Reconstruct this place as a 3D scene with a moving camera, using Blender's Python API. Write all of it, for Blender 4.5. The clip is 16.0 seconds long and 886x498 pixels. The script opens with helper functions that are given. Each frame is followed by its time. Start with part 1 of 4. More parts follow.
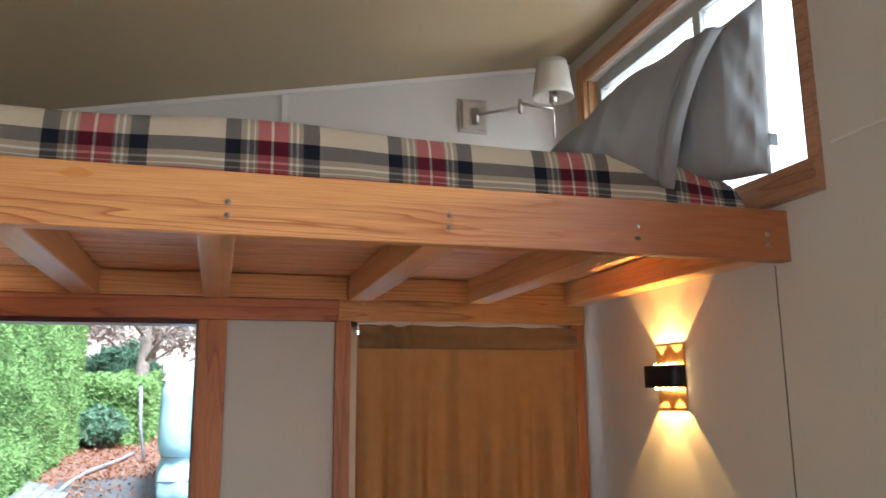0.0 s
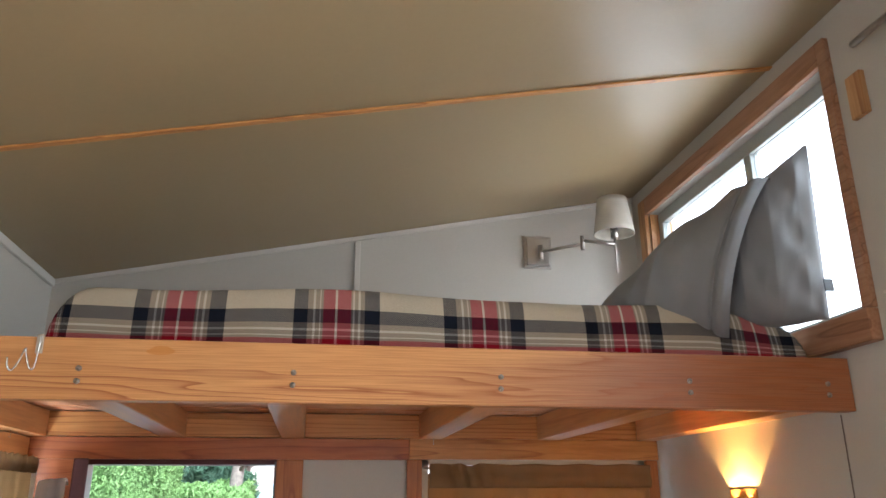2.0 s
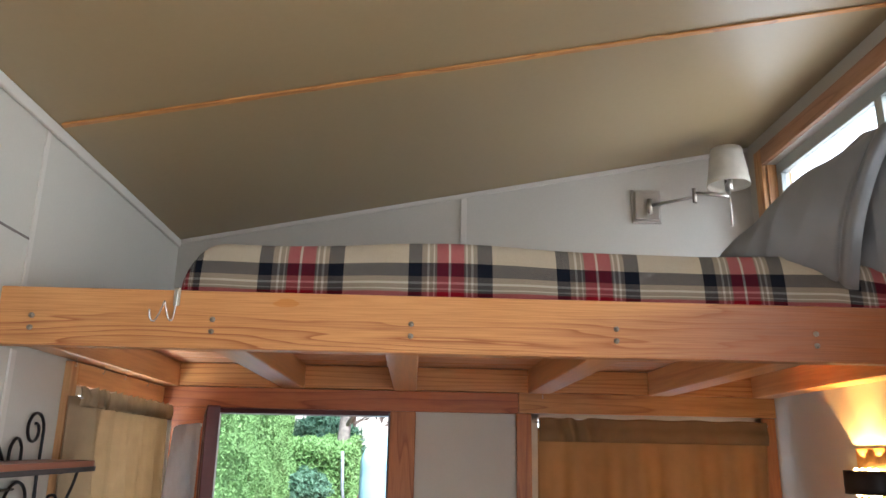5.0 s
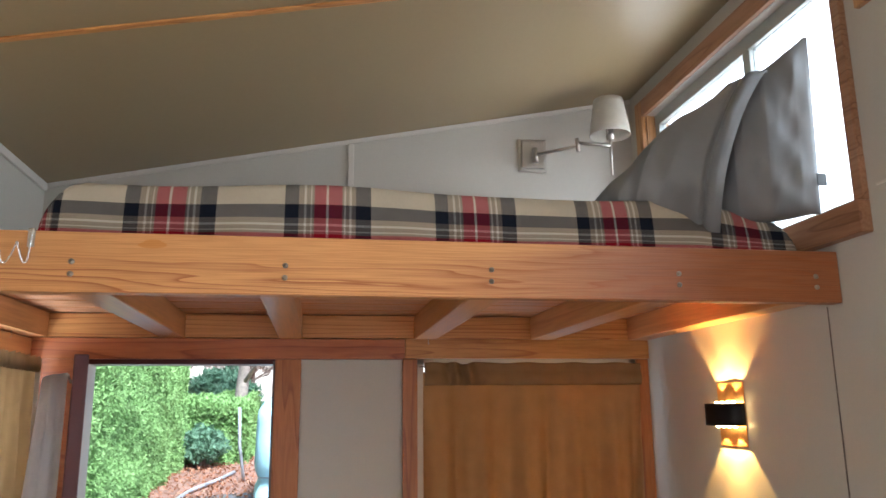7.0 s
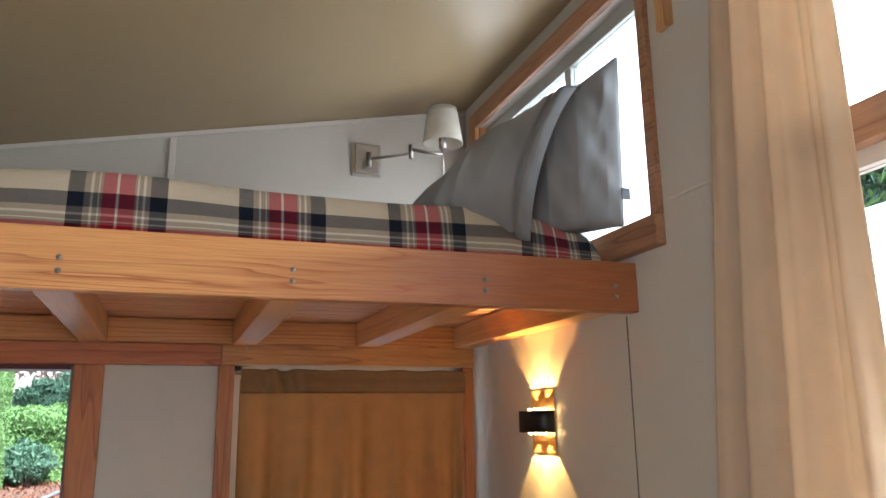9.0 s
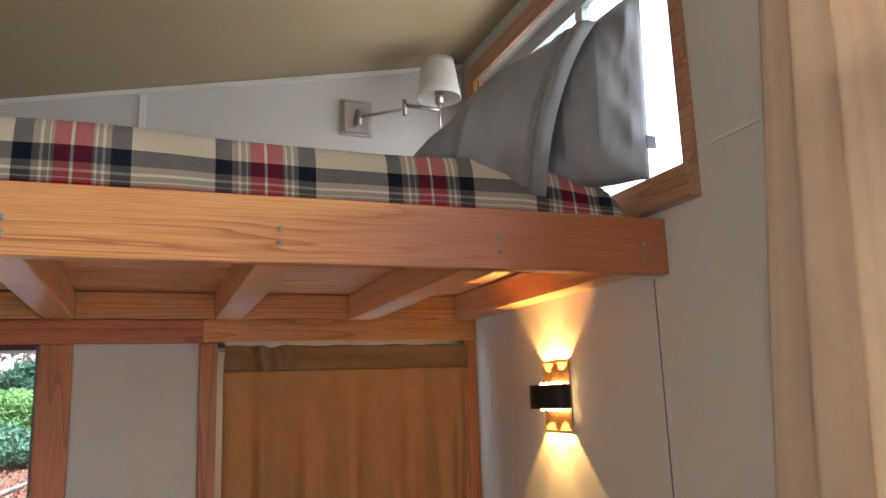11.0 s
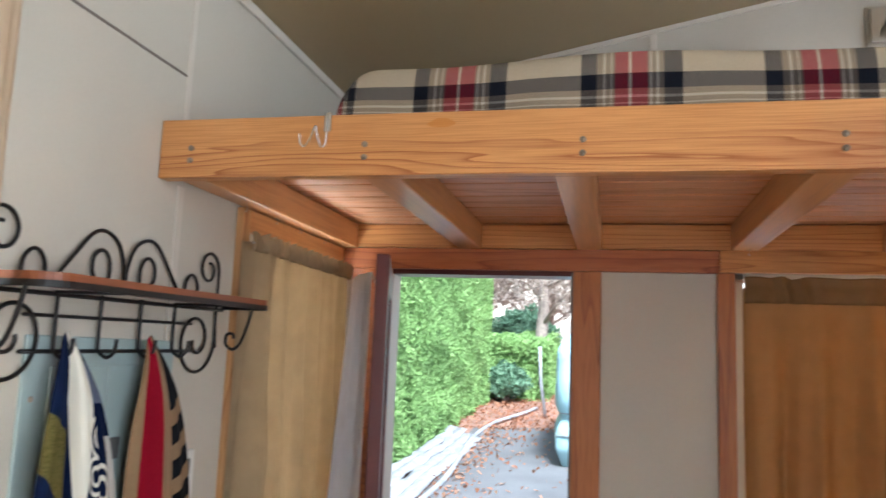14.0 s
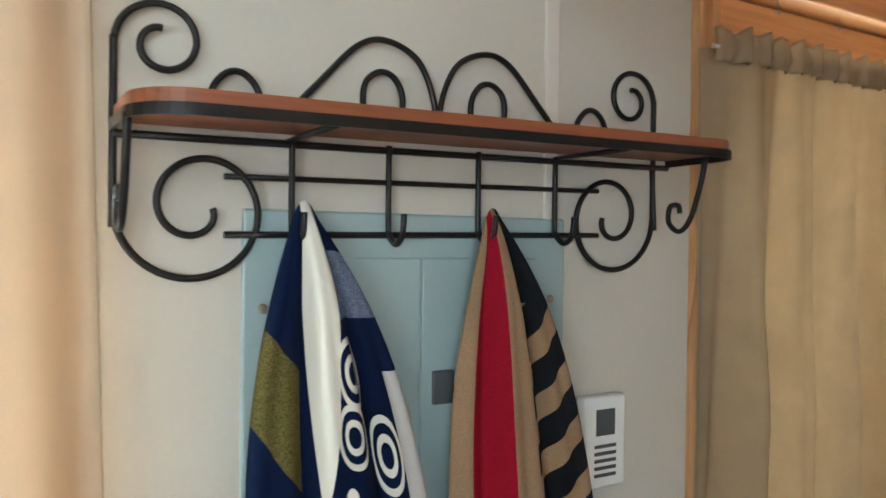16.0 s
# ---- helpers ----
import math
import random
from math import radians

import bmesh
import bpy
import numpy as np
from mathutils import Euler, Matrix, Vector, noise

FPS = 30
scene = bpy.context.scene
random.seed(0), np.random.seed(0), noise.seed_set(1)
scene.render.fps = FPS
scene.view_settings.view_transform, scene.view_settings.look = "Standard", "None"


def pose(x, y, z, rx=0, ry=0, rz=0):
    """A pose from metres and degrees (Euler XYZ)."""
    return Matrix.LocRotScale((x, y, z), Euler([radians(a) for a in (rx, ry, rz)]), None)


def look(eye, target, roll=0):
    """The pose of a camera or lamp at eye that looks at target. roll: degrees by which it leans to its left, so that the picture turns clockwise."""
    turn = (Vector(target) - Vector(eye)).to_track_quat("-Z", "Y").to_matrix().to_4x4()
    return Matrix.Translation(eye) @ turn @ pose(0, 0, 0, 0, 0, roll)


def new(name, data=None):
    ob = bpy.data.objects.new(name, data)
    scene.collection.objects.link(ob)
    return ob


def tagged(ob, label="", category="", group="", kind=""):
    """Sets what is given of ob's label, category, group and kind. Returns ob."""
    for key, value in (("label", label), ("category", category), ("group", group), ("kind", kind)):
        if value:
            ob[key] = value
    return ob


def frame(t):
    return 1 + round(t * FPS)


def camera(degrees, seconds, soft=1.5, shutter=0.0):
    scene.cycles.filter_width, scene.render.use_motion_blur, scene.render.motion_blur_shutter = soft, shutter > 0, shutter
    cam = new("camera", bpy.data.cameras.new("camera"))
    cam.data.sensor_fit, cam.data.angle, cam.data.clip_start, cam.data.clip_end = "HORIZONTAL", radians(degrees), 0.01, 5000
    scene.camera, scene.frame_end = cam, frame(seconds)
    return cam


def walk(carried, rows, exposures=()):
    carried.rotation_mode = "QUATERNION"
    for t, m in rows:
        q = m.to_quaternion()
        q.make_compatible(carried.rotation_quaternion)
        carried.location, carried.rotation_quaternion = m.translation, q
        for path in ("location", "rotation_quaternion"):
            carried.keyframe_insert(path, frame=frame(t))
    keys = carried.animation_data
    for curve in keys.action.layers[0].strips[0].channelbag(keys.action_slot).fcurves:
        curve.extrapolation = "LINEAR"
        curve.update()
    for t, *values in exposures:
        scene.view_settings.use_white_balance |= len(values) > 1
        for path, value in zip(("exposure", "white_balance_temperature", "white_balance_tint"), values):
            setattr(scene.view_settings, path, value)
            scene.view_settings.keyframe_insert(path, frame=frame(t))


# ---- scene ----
cam = camera(60.5, 16.0, shutter=0.2)
PATH = [
    (0, (-0.011, 0.001, 1.649), (0.543, 1.885, 2.024), -0.5),
    (0.5, (0.073, -0.116, 1.632), (0.35, 1.809, 2.098), 1.5),
    (1, (0.088, -0.172, 1.678), (0.284, 1.74, 2.231), 1.7),
    (1.5, (0.059, -0.166, 1.747), (0.325, 1.721, 2.355), 0.1),
    (2, (0.046, -0.159, 1.771), (0.36, 1.713, 2.402), -0.3),
    (2.5, (0.037, -0.158, 1.769), (0.351, 1.707, 2.419), 0.1),
    (3, (0.032, -0.164, 1.768), (0.321, 1.703, 2.424), 0.6),
    (3.5, (0.024, -0.17, 1.764), (0.249, 1.711, 2.406), 1.0),
    (4, (-0.002, -0.171, 1.761), (0.056, 1.733, 2.369), 1.1),
    (6.5, (0.053, -0.137, 1.724), (0.207, 1.808, 2.164), 0.2),
    (7, (0.07, -0.144, 1.717), (0.393, 1.784, 2.137), -0.6),
    (7.5, (0.068, -0.141, 1.709), (0.442, 1.782, 2.11), -1.0),
    (8, (0.084, -0.143, 1.709), (0.516, 1.768, 2.11), -1.2),
    (8.5, (0.161, -0.144, 1.703), (0.737, 1.726, 2.118), -1.1),
    (9, (0.225, -0.122, 1.699), (0.891, 1.71, 2.146), -0.9),
    (11.5, (0.258, 0.145, 1.717), (0.959, 1.982, 2.086), -2.2),
    (12, (0.258, 0.136, 1.722), (0.922, 1.988, 2.082), -2.6),
    (12.5, (0.237, 0.141, 1.701), (0.845, 2.013, 2.054), -1.9),
    (13, (0.205, 0.133, 1.64), (0.626, 2.059, 1.978), -0.7),
    (13.5, (0.149, 0.118, 1.611), (0.188, 2.091, 1.94), 0.4),
    (14, (0.059, 0.106, 1.607), (-0.381, 2.037, 1.881), 2.3),
    (14.5, (0.032, 0.123, 1.568), (-0.802, 1.931, 1.75), 2.0),
    (15, (-0.017, 0.332, 1.53), (-1.182, 1.954, 1.632), 1.6),
    (15.5, (-0.098, 0.67, 1.576), (-1.525, 2.07, 1.626), 0.9),
    (16, (-0.1, 1.05, 1.574), (-1.822, 2.068, 1.561), 0.7),
]
EXPOSURES = [(0.0, 1.47, 5450, 5), (9.0, 1.47, 5400, 4), (11.5, 1.52, 5450, 6), (13.0, 1.42, 5450, 6), (14.0, 1.58, 5500, 4), (14.5, 1.42, 5500, 3), (15.0, 1.16, 5500, 2), (16.0, 1.6, 5400, -3)]
walk(cam, [(t, look(eye, target, roll)) for t, eye, target, roll in PATH], EXPOSURES)

# ---- light ----
world = bpy.data.worlds.new("world")
scene.world = world
world.use_nodes = True
wn = world.node_tree.nodes
sky = wn.new("ShaderNodeTexSky")
sky.sky_type, sky.sun_disc = "NISHITA", False
sky.sun_elevation, sky.sun_rotation = radians(52), radians(158)
sky.air_density, sky.dust_density = 1.0, 4.0
haze = wn.new("ShaderNodeHueSaturation")
haze.inputs["Saturation"].default_value = 0.45
world.node_tree.links.new(sky.outputs[0], haze.inputs["Color"])
world.node_tree.links.new(haze.outputs[0], wn["Background"].inputs[0])
wn["Background"].inputs[1].default_value = 0.15

sun = new("sun", bpy.data.lights.new("sun", "SUN"))
sun.data.energy, sun.data.angle, sun.data.color = 4.0, radians(12), (1.0, 0.95, 0.88)
sun.matrix_basis = look((2, -5, 7), (0, 0, 0))


def window_light(name, at, target, w, h, watts, color=(0.93, 0.97, 1.0)):
    ob = new(name, bpy.data.lights.new(name, "AREA"))
    ob.data.shape, ob.data.size, ob.data.size_y = "RECTANGLE", w, h
    ob.data.energy, ob.data.color = watts, color
    ob.matrix_basis = look(at, target)
    return ob


window_light("clerestory_daylight", (1.62, 2.15, 2.6), (0, 2.15, 2.6), 1.6, 1.0, 8.0, (1.0, 0.98, 0.94))
window_light("upper_pane_daylight", (1.60, 0.6, 2.52), (0, 0.6, 2.5), 0.95, 0.42, 3.5, (1.0, 0.97, 0.91))
window_light("tall_window_daylight", (1.60, 0.6, 1.55), (0, 0.6, 1.5), 0.95, 1.15, 4.0, (1.0, 0.97, 0.91))
# Fill lamp at an assumed right opening behind the camera.
window_light("side_window_daylight", (1.60, -1.0, 1.3), (0, -1.0, 1.2), 1.3, 0.9, 10, (1.0, 0.97, 0.92))
window_light("left_window_daylight", (-1.16, 0.45, 1.3), (0, 0.45, 1.25), 1.1, 0.75, 19, (1.0, 0.97, 0.93))
# Weak fill from an assumed opening in the unseen end wall.
window_light("rear_window_daylight", (0.2, -3.16, 1.3), (0.2, 0, 1.2), 1.4, 0.9, 0.8)
# Fill lamp at an added left opening, there to brighten the right wall.
window_light("far_left_window_daylight", (-1.16, -1.3, 1.35), (0, -1.3, 1.35), 1.1, 0.8, 9, (1.0, 0.97, 0.94))
window_light("curtain_window_daylight", (0.93, 3.06, 1.45), (0.93, 0, 1.45), 0.9, 0.95, 2.6)
window_light("side_curtain_daylight", (-1.12, 2.46, 1.45), (0, 2.46, 1.4), 0.7, 0.9, 9.5)


# ---- materials ----
def nodes_of(name):
    m = bpy.data.materials.new(name)
    m.use_nodes = True
    return m, m.node_tree.nodes, m.node_tree.links, m.node_tree.nodes["Principled BSDF"]


def ramp_of(n, stops, mode="LINEAR"):
    r = n.new("ShaderNodeValToRGB")
    r.color_ramp.interpolation = mode
    e = r.color_ramp.elements
    while len(e) < len(stops):
        e.new(0.5)
    for k, (p, c) in enumerate(stops):
        e[k].position, e[k].color = p, (*c, 1)
    return r


def math_of(n, l, op, a, b=None, c=None):
    m = n.new("ShaderNodeMath")
    m.operation = op
    for k, v in enumerate((a, b, c)):
        if v is None:
            continue
        if isinstance(v, (int, float)):
            m.inputs[k].default_value = v
        else:
            l.new(v, m.inputs[k])
    return m.outputs[0]


def mix_of(n, l, fac, a, b, blend="MIX"):
    m = n.new("ShaderNodeMix")
    m.data_type, m.blend_type = "RGBA", blend
    for k, v in ((0, fac), (6, a), (7, b)):
        if isinstance(v, (int, float)):
            m.inputs[k].default_value = v
        elif isinstance(v, tuple):
            m.inputs[k].default_value = (*v, 1)
        else:
            l.new(v, m.inputs[k])
    return m.outputs[2]


def plain(name, color, rough=0.5, metal=0.0, vary=0.12, scale=6.0, fine=120.0, bump=0.05, gloss=0.5):
    """Paint, plastic or metal: soft blotches, fine grain, slight relief."""
    m, n, l, p = nodes_of(name)
    tc = n.new("ShaderNodeTexCoord")
    big, small = n.new("ShaderNodeTexNoise"), n.new("ShaderNodeTexNoise")
    big.inputs["Scale"].default_value, big.inputs["Detail"].default_value = scale, 4
    small.inputs["Scale"].default_value, small.inputs["Detail"].default_value = fine, 3
    l.new(tc.outputs["Object"], big.inputs["Vector"])
    l.new(tc.outputs["Object"], small.inputs["Vector"])
    lo = tuple(max(0, c * (1 - 1.8 * vary)) for c in color)
    hi = tuple(min(1, c * (1 + 1.8 * vary)) for c in color)
    r = ramp_of(n, [(0.1, lo), (0.9, hi)])
    l.new(math_of(n, l, "MULTIPLY_ADD", small.outputs[0], 0.3, math_of(n, l, "MULTIPLY", big.outputs[0], 0.7)), r.inputs[0])
    l.new(r.outputs[0], p.inputs["Base Color"])
    l.new(math_of(n, l, "MULTIPLY_ADD", big.outputs[0], 0.2, rough - 0.1), p.inputs["Roughness"])
    p.inputs["Metallic"].default_value = metal
    p.inputs["Specular IOR Level"].default_value = gloss
    b = n.new("ShaderNodeBump")
    b.inputs["Strength"].default_value, b.inputs["Distance"].default_value = bump, 0.003
    l.new(small.outputs[0], b.inputs["Height"])
    l.new(b.outputs[0], p.inputs["Normal"])
    return m


def wood(name, light, dark, axis, rings=9.0, across=9.0, along=0.7, rough=0.38, relief=0.12):
    """Sawn fir: growth rings cut along the board's axis, fine pores, a varnish."""
    m, n, l, p = nodes_of(name)
    tc, mp, info = n.new("ShaderNodeTexCoord"), n.new("ShaderNodeMapping"), n.new("ShaderNodeObjectInfo")
    mp.inputs["Scale"].default_value = [along if a == axis else across for a in "xyz"]
    l.new(tc.outputs["Object"], mp.inputs["Vector"])
    field, pores, tone = (n.new("ShaderNodeTexNoise") for _ in range(3))
    for t, s, d in ((field, 1.0, 1.5), (pores, 14.0, 3.0), (tone, 0.8, 2.0)):
        t.noise_dimensions = "4D"
        t.inputs["Scale"].default_value, t.inputs["Detail"].default_value = s, d
        l.new(mp.outputs[0], t.inputs["Vector"])
        l.new(math_of(n, l, "MULTIPLY", info.outputs["Random"], 37.0), t.inputs["W"])
    saw = math_of(n, l, "FRACT", math_of(n, l, "MULTIPLY", field.outputs[0], rings))
    mid = tuple(0.35 * a + 0.65 * b for a, b in zip(dark, light))
    r = ramp_of(n, [(0.0, light), (0.55, light), (0.85, mid), (0.94, dark), (1.0, light)])
    l.new(saw, r.inputs[0])
    grain = ramp_of(n, [(0.36, (0.84, 0.79, 0.74)), (0.58, (1, 1, 1))])
    l.new(pores.outputs[0], grain.inputs[0])
    shade = ramp_of(n, [(0.3, (0.82, 0.76, 0.70)), (0.7, (1.0, 1.0, 1.0))])
    l.new(tone.outputs[0], shade.inputs[0])
    c = mix_of(n, l, 1.0, mix_of(n, l, 1.0, r.outputs[0], grain.outputs[0], "MULTIPLY"), shade.outputs[0], "MULTIPLY")
    l.new(c, p.inputs["Base Color"])
    l.new(math_of(n, l, "MULTIPLY_ADD", pores.outputs[0], 0.12, rough - 0.06), p.inputs["Roughness"])
    b = n.new("ShaderNodeBump")
    b.inputs["Strength"].default_value, b.inputs["Distance"].default_value = relief, 0.002
    l.new(saw, b.inputs["Height"])
    l.new(b.outputs[0], p.inputs["Normal"])
    return m


def beam_wood(name):
    """The front beam: clear pale grain above, bold wandering growth rings along its lower edge, one resin stain."""
    m, n, l, p = nodes_of(name)
    tc, sep = n.new("ShaderNodeTexCoord"), n.new("ShaderNodeSeparateXYZ")
    l.new(tc.outputs["Object"], sep.inputs[0])
    maps = []
    for sx, sz in ((0.9, 11.0), (1.6, 26.0), (7.0, 420.0), (1.0, 4.0)):
        mp, t = n.new("ShaderNodeMapping"), n.new("ShaderNodeTexNoise")
        mp.inputs["Scale"].default_value = (sx, sz, sz)
        t.inputs["Scale"].default_value, t.inputs["Detail"].default_value = 1.0, 2.0
        l.new(tc.outputs["Object"], mp.inputs["Vector"])
        l.new(mp.outputs[0], t.inputs["Vector"])
        maps.append(t.outputs[0])
    z = math_of(n, l, "MULTIPLY_ADD", math_of(n, l, "SUBTRACT", maps[0], 0.5), 0.05, sep.outputs[2])
    low = n.new("ShaderNodeMapRange")
    for k, v in ((1, 2.078), (2, 2.045), (3, 0.04), (4, 1.0)):
        low.inputs[k].default_value = v
    heart = n.new("ShaderNodeMapRange")
    heart.interpolation_type = "SMOOTHSTEP"
    for k, v in ((1, 0.1), (2, 1.05), (3, 0.0), (4, 0.075)):
        heart.inputs[k].default_value = v
    l.new(sep.outputs[0], heart.inputs[0])
    l.new(math_of(n, l, "SUBTRACT", z, heart.outputs[0]), low.inputs[0])
    level = math_of(n, l, "MULTIPLY_ADD", maps[0], 8.0, math_of(n, l, "MULTIPLY_ADD", maps[1], 3.6, math_of(n, l, "MULTIPLY", sep.outputs[2], 55.0)))
    saw = math_of(n, l, "FRACT", level)
    ring = ramp_fed(n, l, saw, [(0.0, (0, 0, 0)), (0.50, (0.05, 0.05, 0.05)), (0.80, (0.45, 0.45, 0.45)), (0.94, (1, 1, 1)), (1.0, (0, 0, 0))])
    light, dark = (0.70, 0.36, 0.135), (0.38, 0.125, 0.035)
    red = mix_of(n, l, math_of(n, l, "MULTIPLY", heart.outputs[0], 14.0), light, (0.37, 0.14, 0.052))
    c = mix_of(n, l, low.outputs[0], light, red)
    c = mix_of(n, l, math_of(n, l, "MULTIPLY", ring, low.outputs[0]), c, dark)
    c = mix_of(n, l, 1.0, c, ramp_fed(n, l, maps[2], [(0.35, (0.82, 0.75, 0.68)), (0.6, (1, 1, 1))]), "MULTIPLY")
    c = mix_of(n, l, 1.0, c, ramp_fed(n, l, maps[3], [(0.3, (0.86, 0.80, 0.74)), (0.7, (1, 1, 1))]), "MULTIPLY")
    stain = oval(n, l, sep.outputs[0], math_of(n, l, "MULTIPLY_ADD", math_of(n, l, "SUBTRACT", maps[1], 0.5), 0.05, sep.outputs[2]), -0.31, 2.108, 0.032, 0.012)
    c = mix_of(n, l, math_of(n, l, "MULTIPLY", math_of(n, l, "LESS_THAN", stain, 1.0), 0.65), c, (0.52, 0.19, 0.02))
    l.new(c, p.inputs["Base Color"])
    l.new(math_of(n, l, "MULTIPLY_ADD", maps[2], 0.15, 0.36), p.inputs["Roughness"])
    b = n.new("ShaderNodeBump")
    b.inputs["Strength"].default_value, b.inputs["Distance"].default_value = 0.15, 0.0015
    l.new(maps[2], b.inputs["Height"])
    l.new(b.outputs[0], p.inputs["Normal"])
    return m


def cloth(name, color, through_light=0.35, weave=900.0, vary=0.12, rough=0.9, gloss=0.15):
    """Woven fabric with threads, soft slubs, and some light let through."""
    m, n, l, p = nodes_of(name)
    tc = n.new("ShaderNodeTexCoord")
    w1, slub = n.new("ShaderNodeTexNoise"), n.new("ShaderNodeTexNoise")
    w1.inputs["Scale"].default_value, slub.inputs["Scale"].default_value = weave, 18
    slub.inputs["Detail"].default_value = 6
    for t in (w1, slub):
        l.new(tc.outputs["Object"], t.inputs["Vector"])
    r = ramp_of(n, [(0.3, tuple(c * (1 - vary) for c in color)), (0.7, tuple(min(1, c * (1 + vary)) for c in color))])
    l.new(math_of(n, l, "MULTIPLY_ADD", w1.outputs[0], 0.5, math_of(n, l, "MULTIPLY", slub.outputs[0], 0.5)), r.inputs[0])
    l.new(r.outputs[0], p.inputs["Base Color"])
    p.inputs["Roughness"].default_value = rough
    p.inputs["Specular IOR Level"].default_value = gloss
    b = n.new("ShaderNodeBump")
    b.inputs["Strength"].default_value, b.inputs["Distance"].default_value = 0.25, 0.001
    l.new(w1.outputs[0], b.inputs["Height"])
    l.new(b.outputs[0], p.inputs["Normal"])
    if through_light:
        tr, mx = n.new("ShaderNodeBsdfTranslucent"), n.new("ShaderNodeMixShader")
        l.new(r.outputs[0], tr.inputs[0])
        mx.inputs[0].default_value = through_light
        l.new(p.outputs[0], mx.inputs[1])
        l.new(tr.outputs[0], mx.inputs[2])
        l.new(mx.outputs[0], n["Material Output"].inputs[0])
    return m


def leaves(name, a, b, c):
    m, n, l, p = nodes_of(name)
    g = n.new("ShaderNodeNewGeometry")
    r = ramp_of(n, [(0.0, a), (0.5, b), (1.0, c)])
    l.new(g.outputs["Random Per Island"], r.inputs[0])
    l.new(r.outputs[0], p.inputs["Base Color"])
    p.inputs["Roughness"].default_value, p.inputs["Specular IOR Level"].default_value = 0.7, 0.12
    tr, mx = n.new("ShaderNodeBsdfTranslucent"), n.new("ShaderNodeMixShader")
    l.new(r.outputs[0], tr.inputs[0])
    mx.inputs[0].default_value = 0.3
    l.new(p.outputs[0], mx.inputs[1])
    l.new(tr.outputs[0], mx.inputs[2])
    l.new(mx.outputs[0], n["Material Output"].inputs[0])
    return m


def uv_axes(n, l):
    tc, sep = n.new("ShaderNodeTexCoord"), n.new("ShaderNodeSeparateXYZ")
    l.new(tc.outputs["UV"], sep.inputs[0])
    return sep.outputs[0], sep.outputs[1]


def fuzzy(n, l, p, strength=0.3):
    """Wool finish: matt, with a fine nap."""
    t, tc = n.new("ShaderNodeTexNoise"), n.new("ShaderNodeTexCoord")
    t.inputs["Scale"].default_value, t.inputs["Detail"].default_value = 500, 3
    l.new(tc.outputs["Object"], t.inputs["Vector"])
    b = n.new("ShaderNodeBump")
    b.inputs["Strength"].default_value, b.inputs["Distance"].default_value = strength, 0.002
    l.new(t.outputs[0], b.inputs["Height"])
    l.new(b.outputs[0], p.inputs["Normal"])
    p.inputs["Roughness"].default_value, p.inputs["Specular IOR Level"].default_value = 0.95, 0.1
    return t.outputs[0]


def tartan(name, period=0.39):
    m, n, l, p = nodes_of(name)
    u, v = uv_axes(n, l)
    black, taupe, white, red, cream = (0.010, 0.012, 0.020), (0.20, 0.16, 0.12), (0.60, 0.56, 0.47), (0.26, 0.007, 0.018), (0.50, 0.43, 0.325)
    seq = [(0.0, black), (0.035, taupe), (0.048, white), (0.054, taupe), (0.064, white), (0.068, taupe), (0.074, red), (0.104, white),
           (0.110, red), (0.145, taupe), (0.150, white), (0.155, taupe), (0.164, white), (0.170, taupe), (0.180, black), (0.220, cream)]
    out = []
    for axis, shift in ((u, 0.408 + 2 * period), (v, period - 0.055)):
        r = ramp_of(n, [(q / period, c) for q, c in seq], "CONSTANT")
        l.new(math_of(n, l, "FRACT", math_of(n, l, "DIVIDE", math_of(n, l, "ADD", axis, shift), period)), r.inputs[0])
        out.append(r.outputs[0])
    twill = math_of(n, l, "FRACT", math_of(n, l, "MULTIPLY", math_of(n, l, "ADD", u, v), 190.0))
    fac = math_of(n, l, "MULTIPLY_ADD", math_of(n, l, "GREATER_THAN", twill, 0.5), 0.60, 0.22)
    deep = n.new("ShaderNodeGamma")
    l.new(mix_of(n, l, 1.0, out[0], out[1], "MULTIPLY"), deep.inputs[0])
    deep.inputs[1].default_value = 0.5
    c = mix_of(n, l, 0.6, mix_of(n, l, fac, out[0], out[1]), deep.outputs[0])
    nap = fuzzy(n, l, p)
    c = mix_of(n, l, 1.0, c, ramp_fed(n, l, nap, [(0.3, (0.8, 0.8, 0.8)), (0.7, (1, 1, 1))]), "MULTIPLY")
    l.new(c, p.inputs["Base Color"])
    return m


def ramp_fed(n, l, value, stops, mode="LINEAR"):
    r = ramp_of(n, stops, mode)
    l.new(value, r.inputs[0])
    return r.outputs[0]


def oval(n, l, u, v, cu, cv, ru, rv):
    """Distance from an oval's centre, 1 on its rim."""
    a = math_of(n, l, "POWER", math_of(n, l, "ABSOLUTE", math_of(n, l, "DIVIDE", math_of(n, l, "SUBTRACT", u, cu), ru)), 2.0)
    b = math_of(n, l, "POWER", math_of(n, l, "ABSOLUTE", math_of(n, l, "DIVIDE", math_of(n, l, "SUBTRACT", v, cv), rv)), 2.0)
    return math_of(n, l, "SQRT", math_of(n, l, "ADD", a, b))


def both(n, l, *masks):
    out = masks[0]
    for k in masks[1:]:
        out = math_of(n, l, "MULTIPLY", out, k)
    return out


